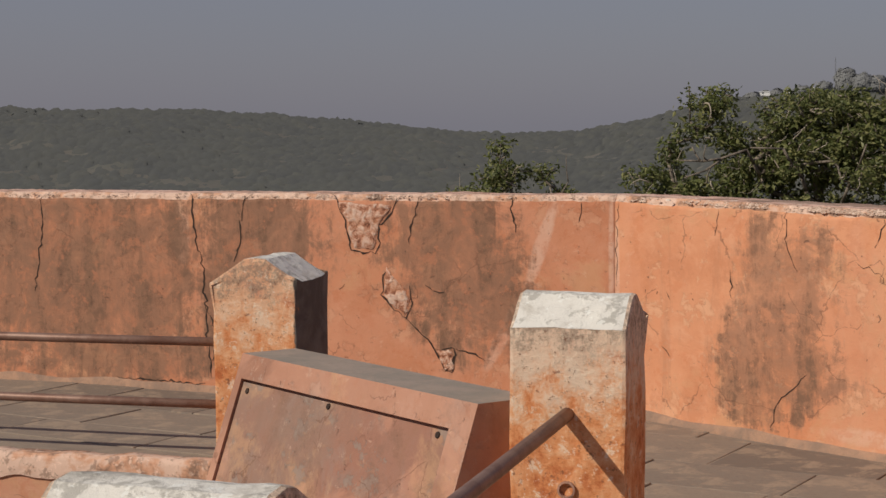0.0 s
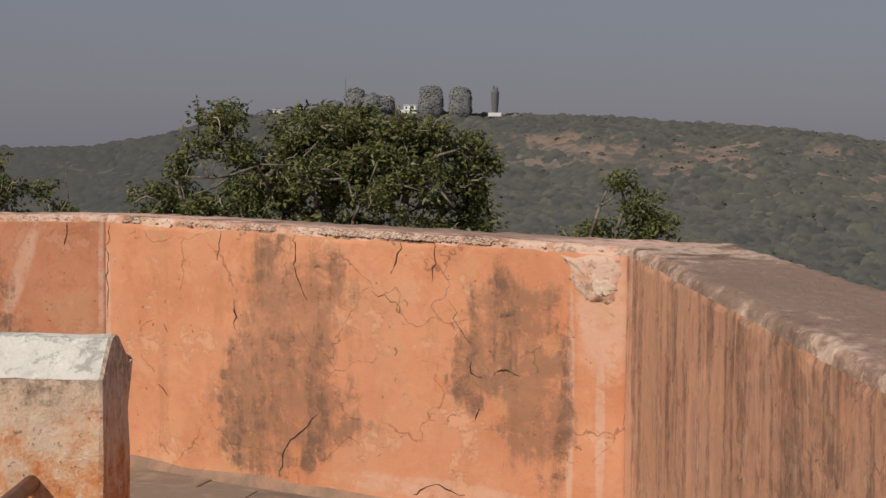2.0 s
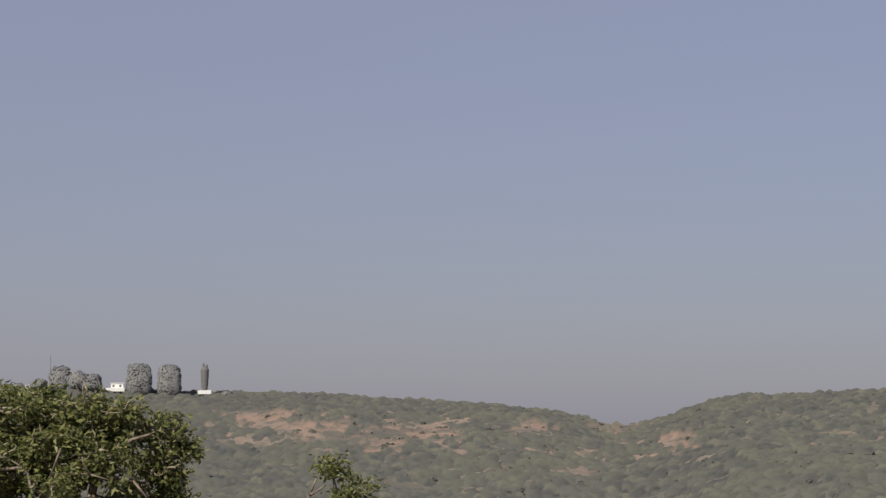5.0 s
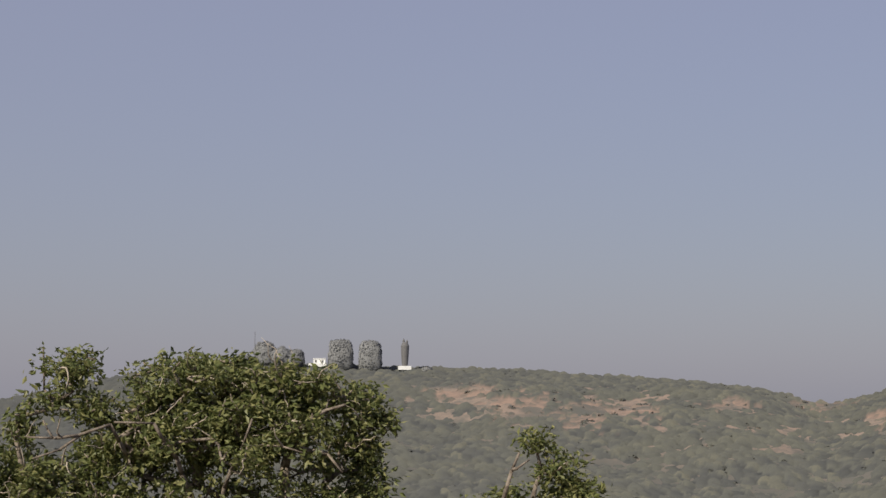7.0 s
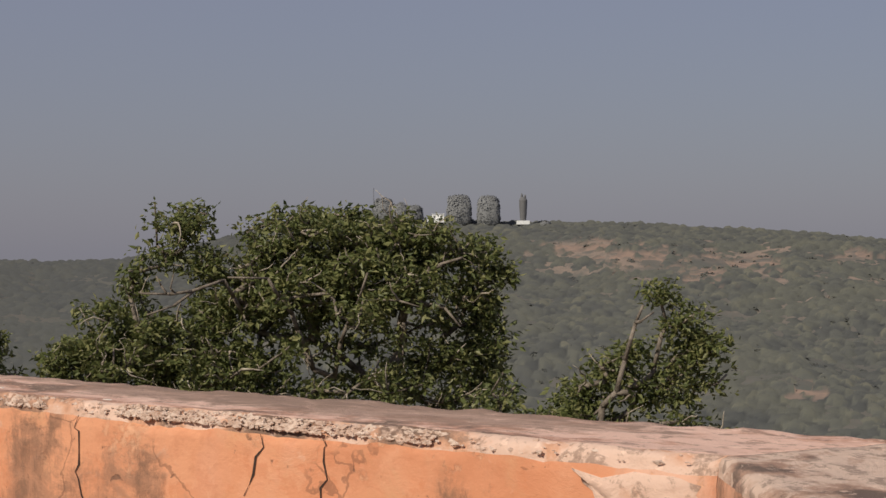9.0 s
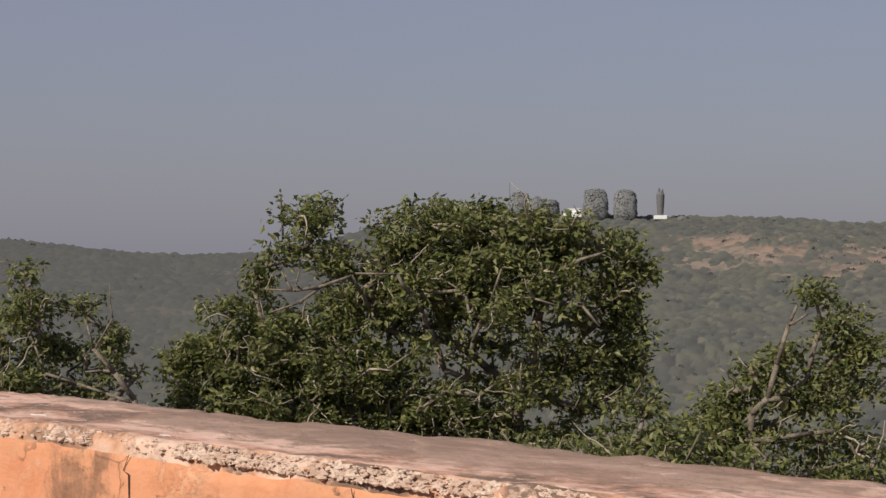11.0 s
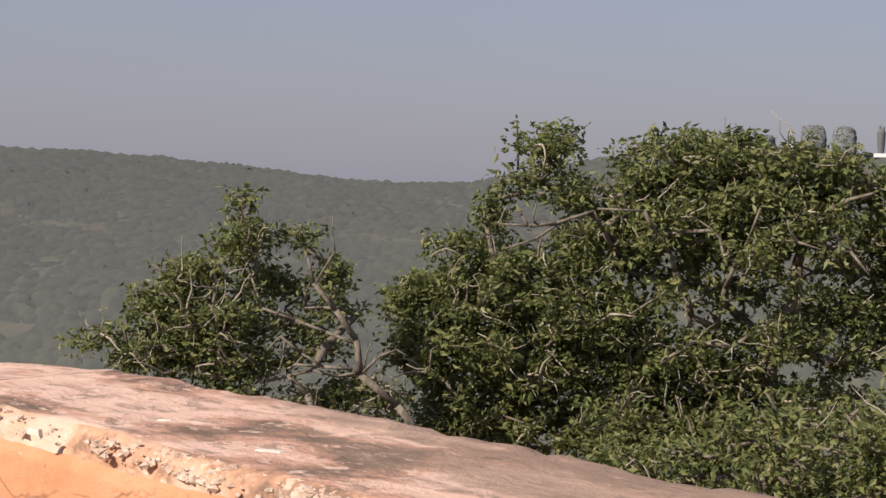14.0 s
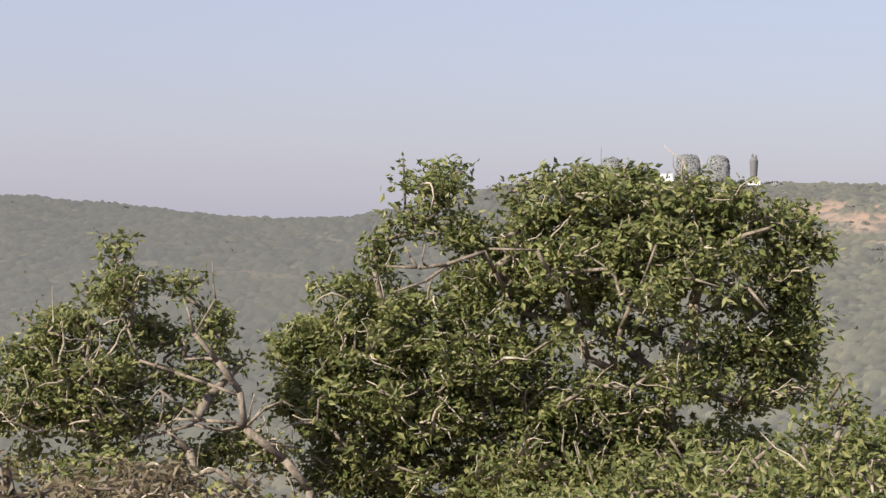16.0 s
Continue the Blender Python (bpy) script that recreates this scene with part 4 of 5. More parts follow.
def build_scrub():
    """Scrub forest on the far slope: a closed canopy of rounded crowns, opening over dry soil, with bushes along the crest."""
    rnd = random.Random(5)
    nr, na = 260, 900
    verts, faces, normals, shade, soil = [], [], [], [], []
    light = Vector((0.25, -0.6, 0.75)).normalized()
    for i in range(nr):
        r = 395 + 520 * i / (nr - 1)
        for k in range(na):
            az = -64 + 71 * k / (na - 1)
            p = land(r, az)
            q = Vector((p.x, p.y, 0)) * 0.23
            q += noise.noise_vector(Vector((p.x, p.y, 2)) * 0.2) * 0.35
            dist, where = noise.voronoi(q)
            tone = math.sin(where[0].x * 127.1 + where[0].y * 311.7) * 43758.5
            tone -= math.floor(tone)
            bare = bareness(az, math.degrees(math.atan2(p.z - 1.5, r)))
            keep = max(0.0, min(1.0, (tone - bare * 1.05) * 4 + 1)) if bare > 0 else 1.0
            dome = max(0.0, 1 - 1.4 * dist[0] * dist[0])
            h = dome * (1.0 + 1.7 * tone) * keep + noise.noise(Vector((p.x, p.y, 5)) * 0.7) * 0.5 * keep - 0.2
            verts.append((p.x, p.y, p.z + h))
            out = Vector((q.x - where[0].x, q.y - where[0].y, 0)) * (0.65 if az > -37 else 0.4) * keep          # normals turned towards one fixed direction, to even out the crowns' light and shade
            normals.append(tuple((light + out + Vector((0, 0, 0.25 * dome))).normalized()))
            shade.append(tone)
            soil.append((1 - keep) * min(1.0, bare * 1.6) if bare > 0 else 0.0)
    for i in range(nr - 1):
        for k in range(na - 1):
            a = i * na + k
            faces.append((a, a + 1, a + na + 1, a + na))
    for n in range(520):          # along the crest
        r, az = rnd.uniform(878, 905), rnd.uniform(-63, 6)
        p = land(r, az)
        wide = rnd.uniform(0.8, 2.3)
        tufts(p - Vector((0, 0, 1.0)), (wide, wide * rnd.uniform(0.7, 1.1)), 24 + int(8 * wide), 0.25 + 0.2 * wide, rnd, verts, faces, normals)
        shade += [rnd.random()] * (len(verts) - len(shade))
    for n in range(1500):          # single bushes on the open slope
        r, az = rnd.uniform(560, 880), rnd.uniform(-36, 6)
        p = land(r, az)
        wide = rnd.uniform(0.8, 1.9)
        tufts(p - Vector((0, 0, 0.5)), (wide, wide * rnd.uniform(0.7, 1.0)), 18 + int(8 * wide), 0.25 + 0.2 * wide, rnd, verts, faces, normals)
        shade += [rnd.uniform(0.3, 0.9)] * (len(verts) - len(shade))
    soil += [0.0] * (len(verts) - len(soil))
    me = bpy.data.meshes.new("hillside_scrub")
    me.from_pydata(verts, [], faces)
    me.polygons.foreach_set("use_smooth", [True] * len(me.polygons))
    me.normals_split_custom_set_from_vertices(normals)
    me.attributes.new("species", "FLOAT", "POINT").data.foreach_set("value", shade)
    me.attributes.new("soil", "FLOAT", "POINT").data.foreach_set("value", soil)
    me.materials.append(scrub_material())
    return tagged(new("hillside_scrub", me), "scrub forest in haze-greyed colours with bare tan patches on the far hillside", "forest", "", "stuff")


build_scrub()

# ---- what stands on the far hilltop ----
M_WHITE = plain("white_limewash", (0.8, 0.8, 0.78), (0.72, 0.72, 0.7), 0.6, 0.8, 0.1, 0.01)
# Stone and far-tree greys hold the distance haze in their base colour.
M_STONE = plain("hazed_grey_stone", (0.16, 0.157, 0.157), (0.135, 0.133, 0.133), 0.5, 0.9, 0.2, 0.05)
M_PANE = plain("dark_opening", (0.1, 0.1, 0.1), (0.13, 0.13, 0.13), 0.5)
M_FAR_TREE = plain("hazed_far_trees", (0.195, 0.198, 0.198), (0.165, 0.168, 0.168), 0.05, 0.95, 0.0, 0.1)


def hilltop(az, r=886.0):
    p = land(r, az)
    return Matrix.Translation((p.x, p.y, p.z + 0.7)) @ pose(0, 0, 0, 0, 0, -az)


def far_house(az, width, high, annex, label):
    top = empty("hilltop_house", hilltop(az), label, "house", "white houses on the far hill")
    bm = bmesh.new()
    box(bm, -width / 2, width / 2, 0, 5, 0, high, 0.1, 1)
    if annex:
        box(bm, -width * 0.9, width * 0.6, -2.5, -0.05, 0, high * 0.45, 0.1, 1)
    part("wall", bm, M_WHITE, top)
    bm = bmesh.new()
    box(bm, -width / 2 - 0.3, width / 2 + 0.3, -0.3, 5.3, high, high + 0.3, 0.05, 1)
    part("roof", bm, M_WHITE, top)
    for k in (-0.3, 0.25):
        bm = bmesh.new()
        box(bm, width * k - 0.5, width * k + 0.5, -0.04, 0.04, high * 0.55, high * 0.85)
        part("window", bm, M_PANE, top)
    return top


far_house(-27.1, 6.2, 4.2, True, "white flat-roofed house on the far hilltop")
far_house(-31.4, 7.5, 2.2, False, "long low white house on the far hilltop")
far_house(-30.75, 4.0, 2.0, False, "small white hut on the far hilltop")
far_house(-29.9, 3.6, 2.0, False, "small white hut on the far hilltop")


def memorial(az):
    top = empty("hilltop_tower", hilltop(az), "slender grey tower with twin finials on a white base", "tower")
    bm = bmesh.new()
    box(bm, -3.4, 3.4, -1.5, 1.5, 0, 2.0, 0.1, 1)
    part("base", bm, M_WHITE, top)
    bm = bmesh.new()
    n = 14
    rings = []
    for z, w in ((2.0, 1.5), (5, 1.75), (9, 2.0), (12.5, 2.1), (13.6, 1.6), (14.2, 1.2)):
        rings.append([bm.verts.new((w * math.cos(k * math.tau / n), w * math.sin(k * math.tau / n), z)) for k in range(n)])
    for a, b in zip(rings, rings[1:]):
        for k in range(n):
            bm.faces.new((a[k], a[(k + 1) % n], b[(k + 1) % n], b[k]))
    bm.faces.new(rings[-1])
    part("shaft", bm, M_STONE, top)
    for x, z in ((-0.7, 16.2), (0.95, 15.6)):
        part("finial", tube([(x, 0, 13.8), (x, 0, (z + 13.8) / 2), (x, 0, z)], [0.55, 0.6, 0.12], 8), M_STONE, top)


memorial(-24.27)


def mast(az, high):
    top = empty("radio_mast", hilltop(az), "thin grey radio mast on the far hilltop", "mast")
    for k in range(3):
        a = k * math.tau / 3
        part("leg", tube([(0.35 * math.cos(a), 0.35 * math.sin(a), 0), (0.12 * math.cos(a), 0.12 * math.sin(a), high)], [0.09, 0.06], 5), M_STONE, top)
    for k in range(1, 9):
        bm = bmesh.new()
        bmesh.ops.create_cone(bm, cap_ends=True, segments=6, radius1=0.36 - 0.025 * k, radius2=0.36 - 0.025 * k, depth=0.08)
        bmesh.ops.translate(bm, vec=(0, 0, high * k / 9), verts=bm.verts)
        part("brace", bm, M_STONE, top)


mast(-29.24, 17.0)


def far_tree(az, width, high, square, label, seed):
    rnd = random.Random(seed)
    m = hilltop(az, 884.0)
    top = empty("hilltop_tree", m, label, "tree", "trees on the far hilltop")
    part("trunk", tube([(0, 0, 0), (0.1, 0, high * 0.3), (0, 0, high * 0.7)], [0.5, 0.4, 0.15], 7), M_BARK, top)
    core = bmesh.new()
    bmesh.ops.create_icosphere(core, subdivisions=4, radius=1.0)
    verts, faces, normals = [], [[v.index for v in f.verts] for f in core.faces], []
    for v in core.verts:
        d = v.co.normalized()
        k = (abs(d.x) ** square + abs(d.y) ** square + abs(d.z) ** square) ** (-1 / square) * 0.93
        p = Vector((d.x * k * width / 2, d.y * k * width / 2, high * (0.5 + 0.5 * d.z * k) - 1.0))
        p.x *= 1.04 - 0.14 * p.z / high
        verts.append(tuple(p + d * noise.noise(p * 0.35 + Vector((seed * 7.0, 0, 0))) * (1.6 if square < 3 else 0.7)))
        # normals bent up and towards the terrace, which flattens the crown's shading
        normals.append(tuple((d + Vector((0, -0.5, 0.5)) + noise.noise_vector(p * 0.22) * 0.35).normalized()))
    core.free()
    for _ in range(int(26 * width * high ** 0.6)):
        d = Vector((rnd.gauss(0, 1), rnd.gauss(0, 1), rnd.gauss(0, 1))).normalized()
        k = (abs(d.x) ** square + abs(d.y) ** square + abs(d.z) ** square) ** (-1 / square) * rnd.uniform(0.94, 1.02)
        p = Vector((d.x * k * width / 2, d.y * k * width / 2, high * (0.5 + 0.5 * d.z * k) - 1.0))
        p.x *= 1.04 - 0.14 * p.z / high
        p += d * noise.noise(p * 0.35 + Vector((seed * 7.0, 0, 0))) * (1.6 if square < 3 else 0.7)
        spray(p, d, rnd.uniform(0.35, 0.7), rnd, verts, faces, normals)
    me = bpy.data.meshes.new("crown")
    me.from_pydata(verts, [], faces)
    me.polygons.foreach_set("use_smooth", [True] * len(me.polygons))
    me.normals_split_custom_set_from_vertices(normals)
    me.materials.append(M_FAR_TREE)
    new("crown", me).parent = top


far_tree(-26.4, 12.6, 15.6, 4.5, "tall dense tree in haze-greyed colour with a flat top on the far hilltop", 1)
far_tree(-25.42, 11.6, 15.6, 4.5, "tall dense tree in haze-greyed colour with a flat top on the far hilltop", 2)
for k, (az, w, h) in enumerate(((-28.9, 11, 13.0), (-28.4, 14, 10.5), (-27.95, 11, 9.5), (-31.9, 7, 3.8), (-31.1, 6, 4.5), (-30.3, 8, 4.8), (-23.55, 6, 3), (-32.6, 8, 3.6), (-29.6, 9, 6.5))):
    far_tree(az, w, h, 2.2, "bushy tree in haze-greyed colour on the far hilltop", 10 + k)


# ---- trees beyond the parapet ----
def tree(name, label, origin, az, blobs, limbs, clusters, leaves, leaf, seed, foot, m_leaf, twigs=0, gaps=()):
    """A tree whose crown fills the given clumps (across, up, half width, half height, fullness), seen across the bearing az."""
    rnd = random.Random(seed)
    top = empty(name, Matrix.Translation(origin), label, "tree")
    across = Vector((math.cos(radians(az)), -math.sin(radians(az)), 0))
    away = Vector((math.sin(radians(az)), math.cos(radians(az)), 0))
    area = [b[2] * b[3] * b[4] for b in blobs]
    spots = []
    for _ in range(clusters):
        u, v, ru, rv, full = rnd.choices(blobs, area)[0]
        while True:
            x, y, z = (rnd.uniform(-1, 1) for _ in range(3))
            d = x * x + y * y + z * z
            if d < 1 and rnd.random() < 0.25 + d:
                break
        u, v = u + x * ru, v + z * rv
        if any(((u - gu) / a) ** 2 + ((v - gv) / b) ** 2 < 1 for gu, gv, a, b in gaps):
            continue
        spots.append(across * u + away * (y * min(1.3, ru * 1.0)) + Vector((0, 0, v)))
    full = len(spots)
    for i in range(full):          # thin sprigs that stick out of the crown
        if rnd.random() < 0.3:
            spots.append(spots[i] + Vector((rnd.gauss(0, 1), rnd.gauss(0, 1), rnd.gauss(0.35, 0.8))).normalized() * rnd.uniform(0.14, 0.28))
    # limbs: each new tip joins the nearest limb below it
    nodes, parents = [], []
    zf = foot - origin[2]
    stem, strength = [], []
    for line in limbs:          # the boughs that show bare: (across, up, depth, thickness)
        for i, (u, v, d, thick) in enumerate(line):
            p = across * u + away * d + Vector((0, 0, v))
            if line is limbs[0] and i == 0:
                stem.append(Vector((p.x, p.y, zf - 0.2)))
                strength.append(thick * 1.15)
                parents.append(-1)
                nodes.append(stem[-1])
            near = min(range(len(nodes)), key=lambda k: (nodes[k] - p).length) if i == 0 and len(nodes) > 1 else len(nodes) - 1
            a = nodes[near]
            steps = max(1, int((p - a).length / 0.22))
            for q in range(1, steps + 1):
                w = Vector((rnd.gauss(0, 0.018), rnd.gauss(0, 0.018), rnd.gauss(0, 0.018)))
                parents.append(near if q == 1 else len(nodes) - 1)
                nodes.append(a.lerp(p, q / steps) + w)
                strength.append(strength[near] + (thick - strength[near]) * q / steps if near < len(strength) else thick)
                stem.append(nodes[-1])
    order = sorted(range(len(spots)), key=lambda i: (spots[i] - stem[-1]).length)
    for i in order:
        s = spots[i]
        arr = np.array([tuple(p) for p in nodes])
        d = np.linalg.norm(arr - np.array(tuple(s)), axis=1) + np.maximum(0, arr[:, 2] - s.z) * 0.6
        d[:2] += 3
        j = int(d.argmin())
        a, span = nodes[j], (s - nodes[j]).length
        k = max(1, int(span / 0.3))
        for q in range(1, k + 1):
            t = q / k
            p = a.lerp(s, t) + Vector((rnd.gauss(0, 0.035), rnd.gauss(0, 0.035), rnd.gauss(0, 0.03))) * (1 if q < k else 0)
            nodes.append(p)
            parents.append(j if q == 1 else len(nodes) - 2)
    load = [1.0] * len(nodes)
    for i in range(len(nodes) - 1, 0, -1):
        if parents[i] >= 0:
            load[parents[i]] += load[i] * 0.96
    bm = bmesh.new()
    rad = [min(0.09, 0.0045 * math.sqrt(w)) + 0.005 for w in load]
    for i, w in enumerate(strength):
        rad[i] = w
    for i, p in enumerate(nodes):
        j = parents[i]
        if j >= 0 and (p - nodes[j]).length > 1e-4:
            add_tube(bm, [nodes[j], p], [min(rad[j], rad[i] * 1.25), rad[i]], 7 if rad[i] > 0.03 else 5)
    part("trunk", bm, M_BARK, top, "", True)
    # bare pale twigs that stick out of the leaves
    outer = [i for i in range(len(strength), len(nodes)) if nodes[i].dot(away) < -0.15 and load[i] > 1.5]
    if twigs and outer:
        bm = bmesh.new()
        for _ in range(twigs):
            p = nodes[rnd.choice(outer)].copy()
            d = (across * rnd.gauss(0, 1) - away * rnd.uniform(0.4, 1.3) + Vector((0, 0, rnd.gauss(0.25, 0.7)))).normalized()
            line, r0 = [p], rnd.uniform(0.007, 0.017)
            for _ in range(rnd.randint(3, 6)):
                d = (d + Vector((rnd.gauss(0, 0.35), rnd.gauss(0, 0.2), rnd.gauss(0.05, 0.35)))).normalized()
                line.append(line[-1] + d * rnd.uniform(0.04, 0.1))
            n = len(line) - 1
            add_tube(bm, line, [r0 * (1 - 0.75 * k / n) for k in range(n + 1)], 5)
        part("bare_twig", bm, M_TWIG, top, "bare pale grey twigs", True)["kind"] = "stuff"
    verts, faces = [], []
    for i, s in enumerate(spots):
        loose = (1.15 if rnd.random() < 0.3 else 1.0) if i < full else 0.65
        for _ in range(int(leaves * rnd.uniform(0.5, 1.4) * (1.0 if i < full else 0.2))):
            c = s + Vector([max(-1.7, min(1.7, rnd.gauss(0, 1))) * k * loose for k in (0.085, 0.085, 0.06)])
            d = Vector((rnd.gauss(0, 1), rnd.gauss(0, 1), rnd.gauss(-0.25, 0.7)))
            d.normalize()
            w = d.orthogonal().normalized()
            w.rotate(Matrix.Rotation(rnd.uniform(0, 6.28), 3, d))
            ln = leaf * rnd.uniform(0.6, 1.25)
            fold = d.cross(w) * ln * 0.12
            o = len(verts)
            verts += [c, c + d * ln * 0.45 + w * ln * 0.24 + fold, c + d * ln, c + d * ln * 0.45 - w * ln * 0.24 + fold]
            faces += [(o, o + 1, o + 2), (o, o + 2, o + 3)]
    me = bpy.data.meshes.new("crown")
    me.from_pydata([tuple(v) for v in verts], [], faces)
    me.materials.append(m_leaf)
    crown = new("crown", me)
    crown.parent = top
    return top


M_TWIG = plain("pale_twig", (0.46, 0.4, 0.32), (0.27, 0.22, 0.17), 14.0, 0.9, 0.6, 0.01)
M_LEAF = leaf_material("leaves_dull_green", (0.085, 0.104, 0.034), (0.155, 0.176, 0.056), (0.29, 0.28, 0.115))
BROAD_TOP = [(-1.32, 1.39, 0.38, 0.19, 1.0), (-1.44, 1.09, 0.28, 0.14, 0.7), (-0.93, 1.00, 0.23, 0.19, 0.7), (-0.14, 1.30, 0.48, 0.24, 1), (0.57, 1.35, 0.63, 0.19, 1),
             (1.32, 1.18, 0.52, 0.21, 1), (1.91, 0.82, 0.32, 0.39, 1), (2.02, 0.18, 0.27, 0.34, 1), (0.92, 0.82, 0.73, 0.39, 0.9), (-0.04, 0.81, 0.68, 0.39, 0.9),
             (-0.75, 0.55, 0.38, 0.29, 1), (0.52, 0.38, 0.48, 0.14, 0.9), (1.65, -0.10, 0.37, 0.34, 0.9), (1.13, -0.21, 0.22, 0.19, 0.8), (0.88, -0.45, 0.27, 0.19, 0.9),
             (1.59, -0.51, 0.37, 0.16, 0.8), (0.57, 0.56, 1.38, 0.62, 0.28), (0.22, -0.22, 1.49, 0.47, 0.2)]
BROAD_LOW = [(-1.93, 0.42, 0.5, 0.17, 0.7), (-1.75, 0.75, 0.22, 0.2, 0.35), (-2.13, -0.03, 0.56, 0.29, 1.1), (-1.31, 0.04, 0.58, 0.34, 1), (-0.64, -0.12, 0.43, 0.29, 0.8), (-2.29, -0.55, 0.41, 0.35, 0.9),
             (-1.51, -0.64, 0.69, 0.37, 1), (-0.64, -0.72, 0.58, 0.29, 0.9), (-1.61, -1.26, 0.84, 0.27, 0.8), (-0.43, -1.25, 0.73, 0.27, 0.8), (0.38, -1.12, 0.38, 0.22, 0.7),
             (2.04, -0.33, 0.2, 0.19, 0.7), (0.38, -0.80, 0.38, 0.22, 0.8), (0.12, -0.59, 0.22, 0.14, 0.7), (1.19, -1.17, 0.52, 0.19, 0.7), (2.0, -1.01, 0.47, 0.19, 0.6),
             (-1.62, -0.27, 1.1, 0.68, 0.33), (-2.14, 0.54, 0.48, 0.14, 0.3), (-0.84, -0.98, 1.65, 0.42, 0.35)]
BROAD_LOW += [(-0.08, -0.52, 0.33, 0.24, 0.9), (0.43, -0.54, 0.25, 0.16, 0.8), (0.83, -0.94, 0.42, 0.24, 0.8), (0.18, -1.03, 0.38, 0.22, 0.8), (1.39, -0.86, 0.37, 0.16, 0.6)]
tree("broad_tree", "broad leafy tree with pale bare limbs beyond the parapet", (-6.19, 12.65, 0.395), -31.45,
     BROAD_TOP + BROAD_LOW,
     [[(0.84, -1.00, 0.00, 0.065), (0.86, -0.45, 0.00, 0.060), (1.06, 0.06, -0.10, 0.060), (1.09, 0.61, -0.30, 0.045), (1.29, 0.86, -0.50, 0.030), (1.67, 1.03, -0.60, 0.015)],
      [(0.78, -0.3, 0.10, 0.045), (0.17, 0.15, 0.10, 0.036), (-0.56, 0.25, -0.10, 0.03), (-0.78, 0.84, -0.72, 0.018), (-1.07, 0.70, -0.75, 0.016), (-1.34, 0.66, -0.78, 0.018), (-1.61, 0.68, -0.80, 0.011)],
      [(-1.35, 0.67, -0.78, 0.015), (-1.42, 0.77, -0.80, 0.012), (-1.49, 0.86, -0.80, 0.008)],
      [(-1.32, 0.68, -0.78, 0.013), (-1.29, 0.78, -0.80, 0.010), (-1.28, 0.88, -0.80, 0.007)],
      [(-1.08, 0.69, -0.75, 0.018), (-1.29, 0.55, -0.76, 0.015), (-1.56, 0.47, -0.78, 0.009)],
      [(1.09, 0.61, -0.40, 0.030), (1.46, 0.51, -0.60, 0.022), (1.62, 0.33, -0.70, 0.012)],
      [(0.11, -0.11, -0.30, 0.030), (-0.11, 0.45, -0.60, 0.025), (-0.33, 0.84, -0.80, 0.018), (-0.72, 0.86, -0.90, 0.010)],
      [(1.11, -1.39, -1.10, 0.050), (1.25, -1.12, -1.15, 0.046), (1.44, -1.02, -1.20, 0.038), (1.73, -0.94, -1.20, 0.020)],
      [(0.98, -0.13, 0.00, 0.035), (1.5, -0.02, 0.10, 0.025), (1.95, 0.2, 0.00, 0.015)],
      [(0.33, -0.22, -0.20, 0.030), (0.45, 0.33, -0.60, 0.020), (0.67, 0.89, -0.80, 0.012)],
      [(0.84, -1.03, 0.20, 0.040), (-0.56, -1.11, 0.20, 0.030), (-1.67, -1.00, 0.10, 0.016)]],
     1180, 54, 0.088, 11, -1.3, M_LEAF, 330,
     ((0.14, -0.16, 0.28, 0.14), (-1.38, 0.76, 0.24, 0.16), (0.96, 0.07, 0.1, 0.09), (-2.0, 0.78, 0.14, 0.09)))
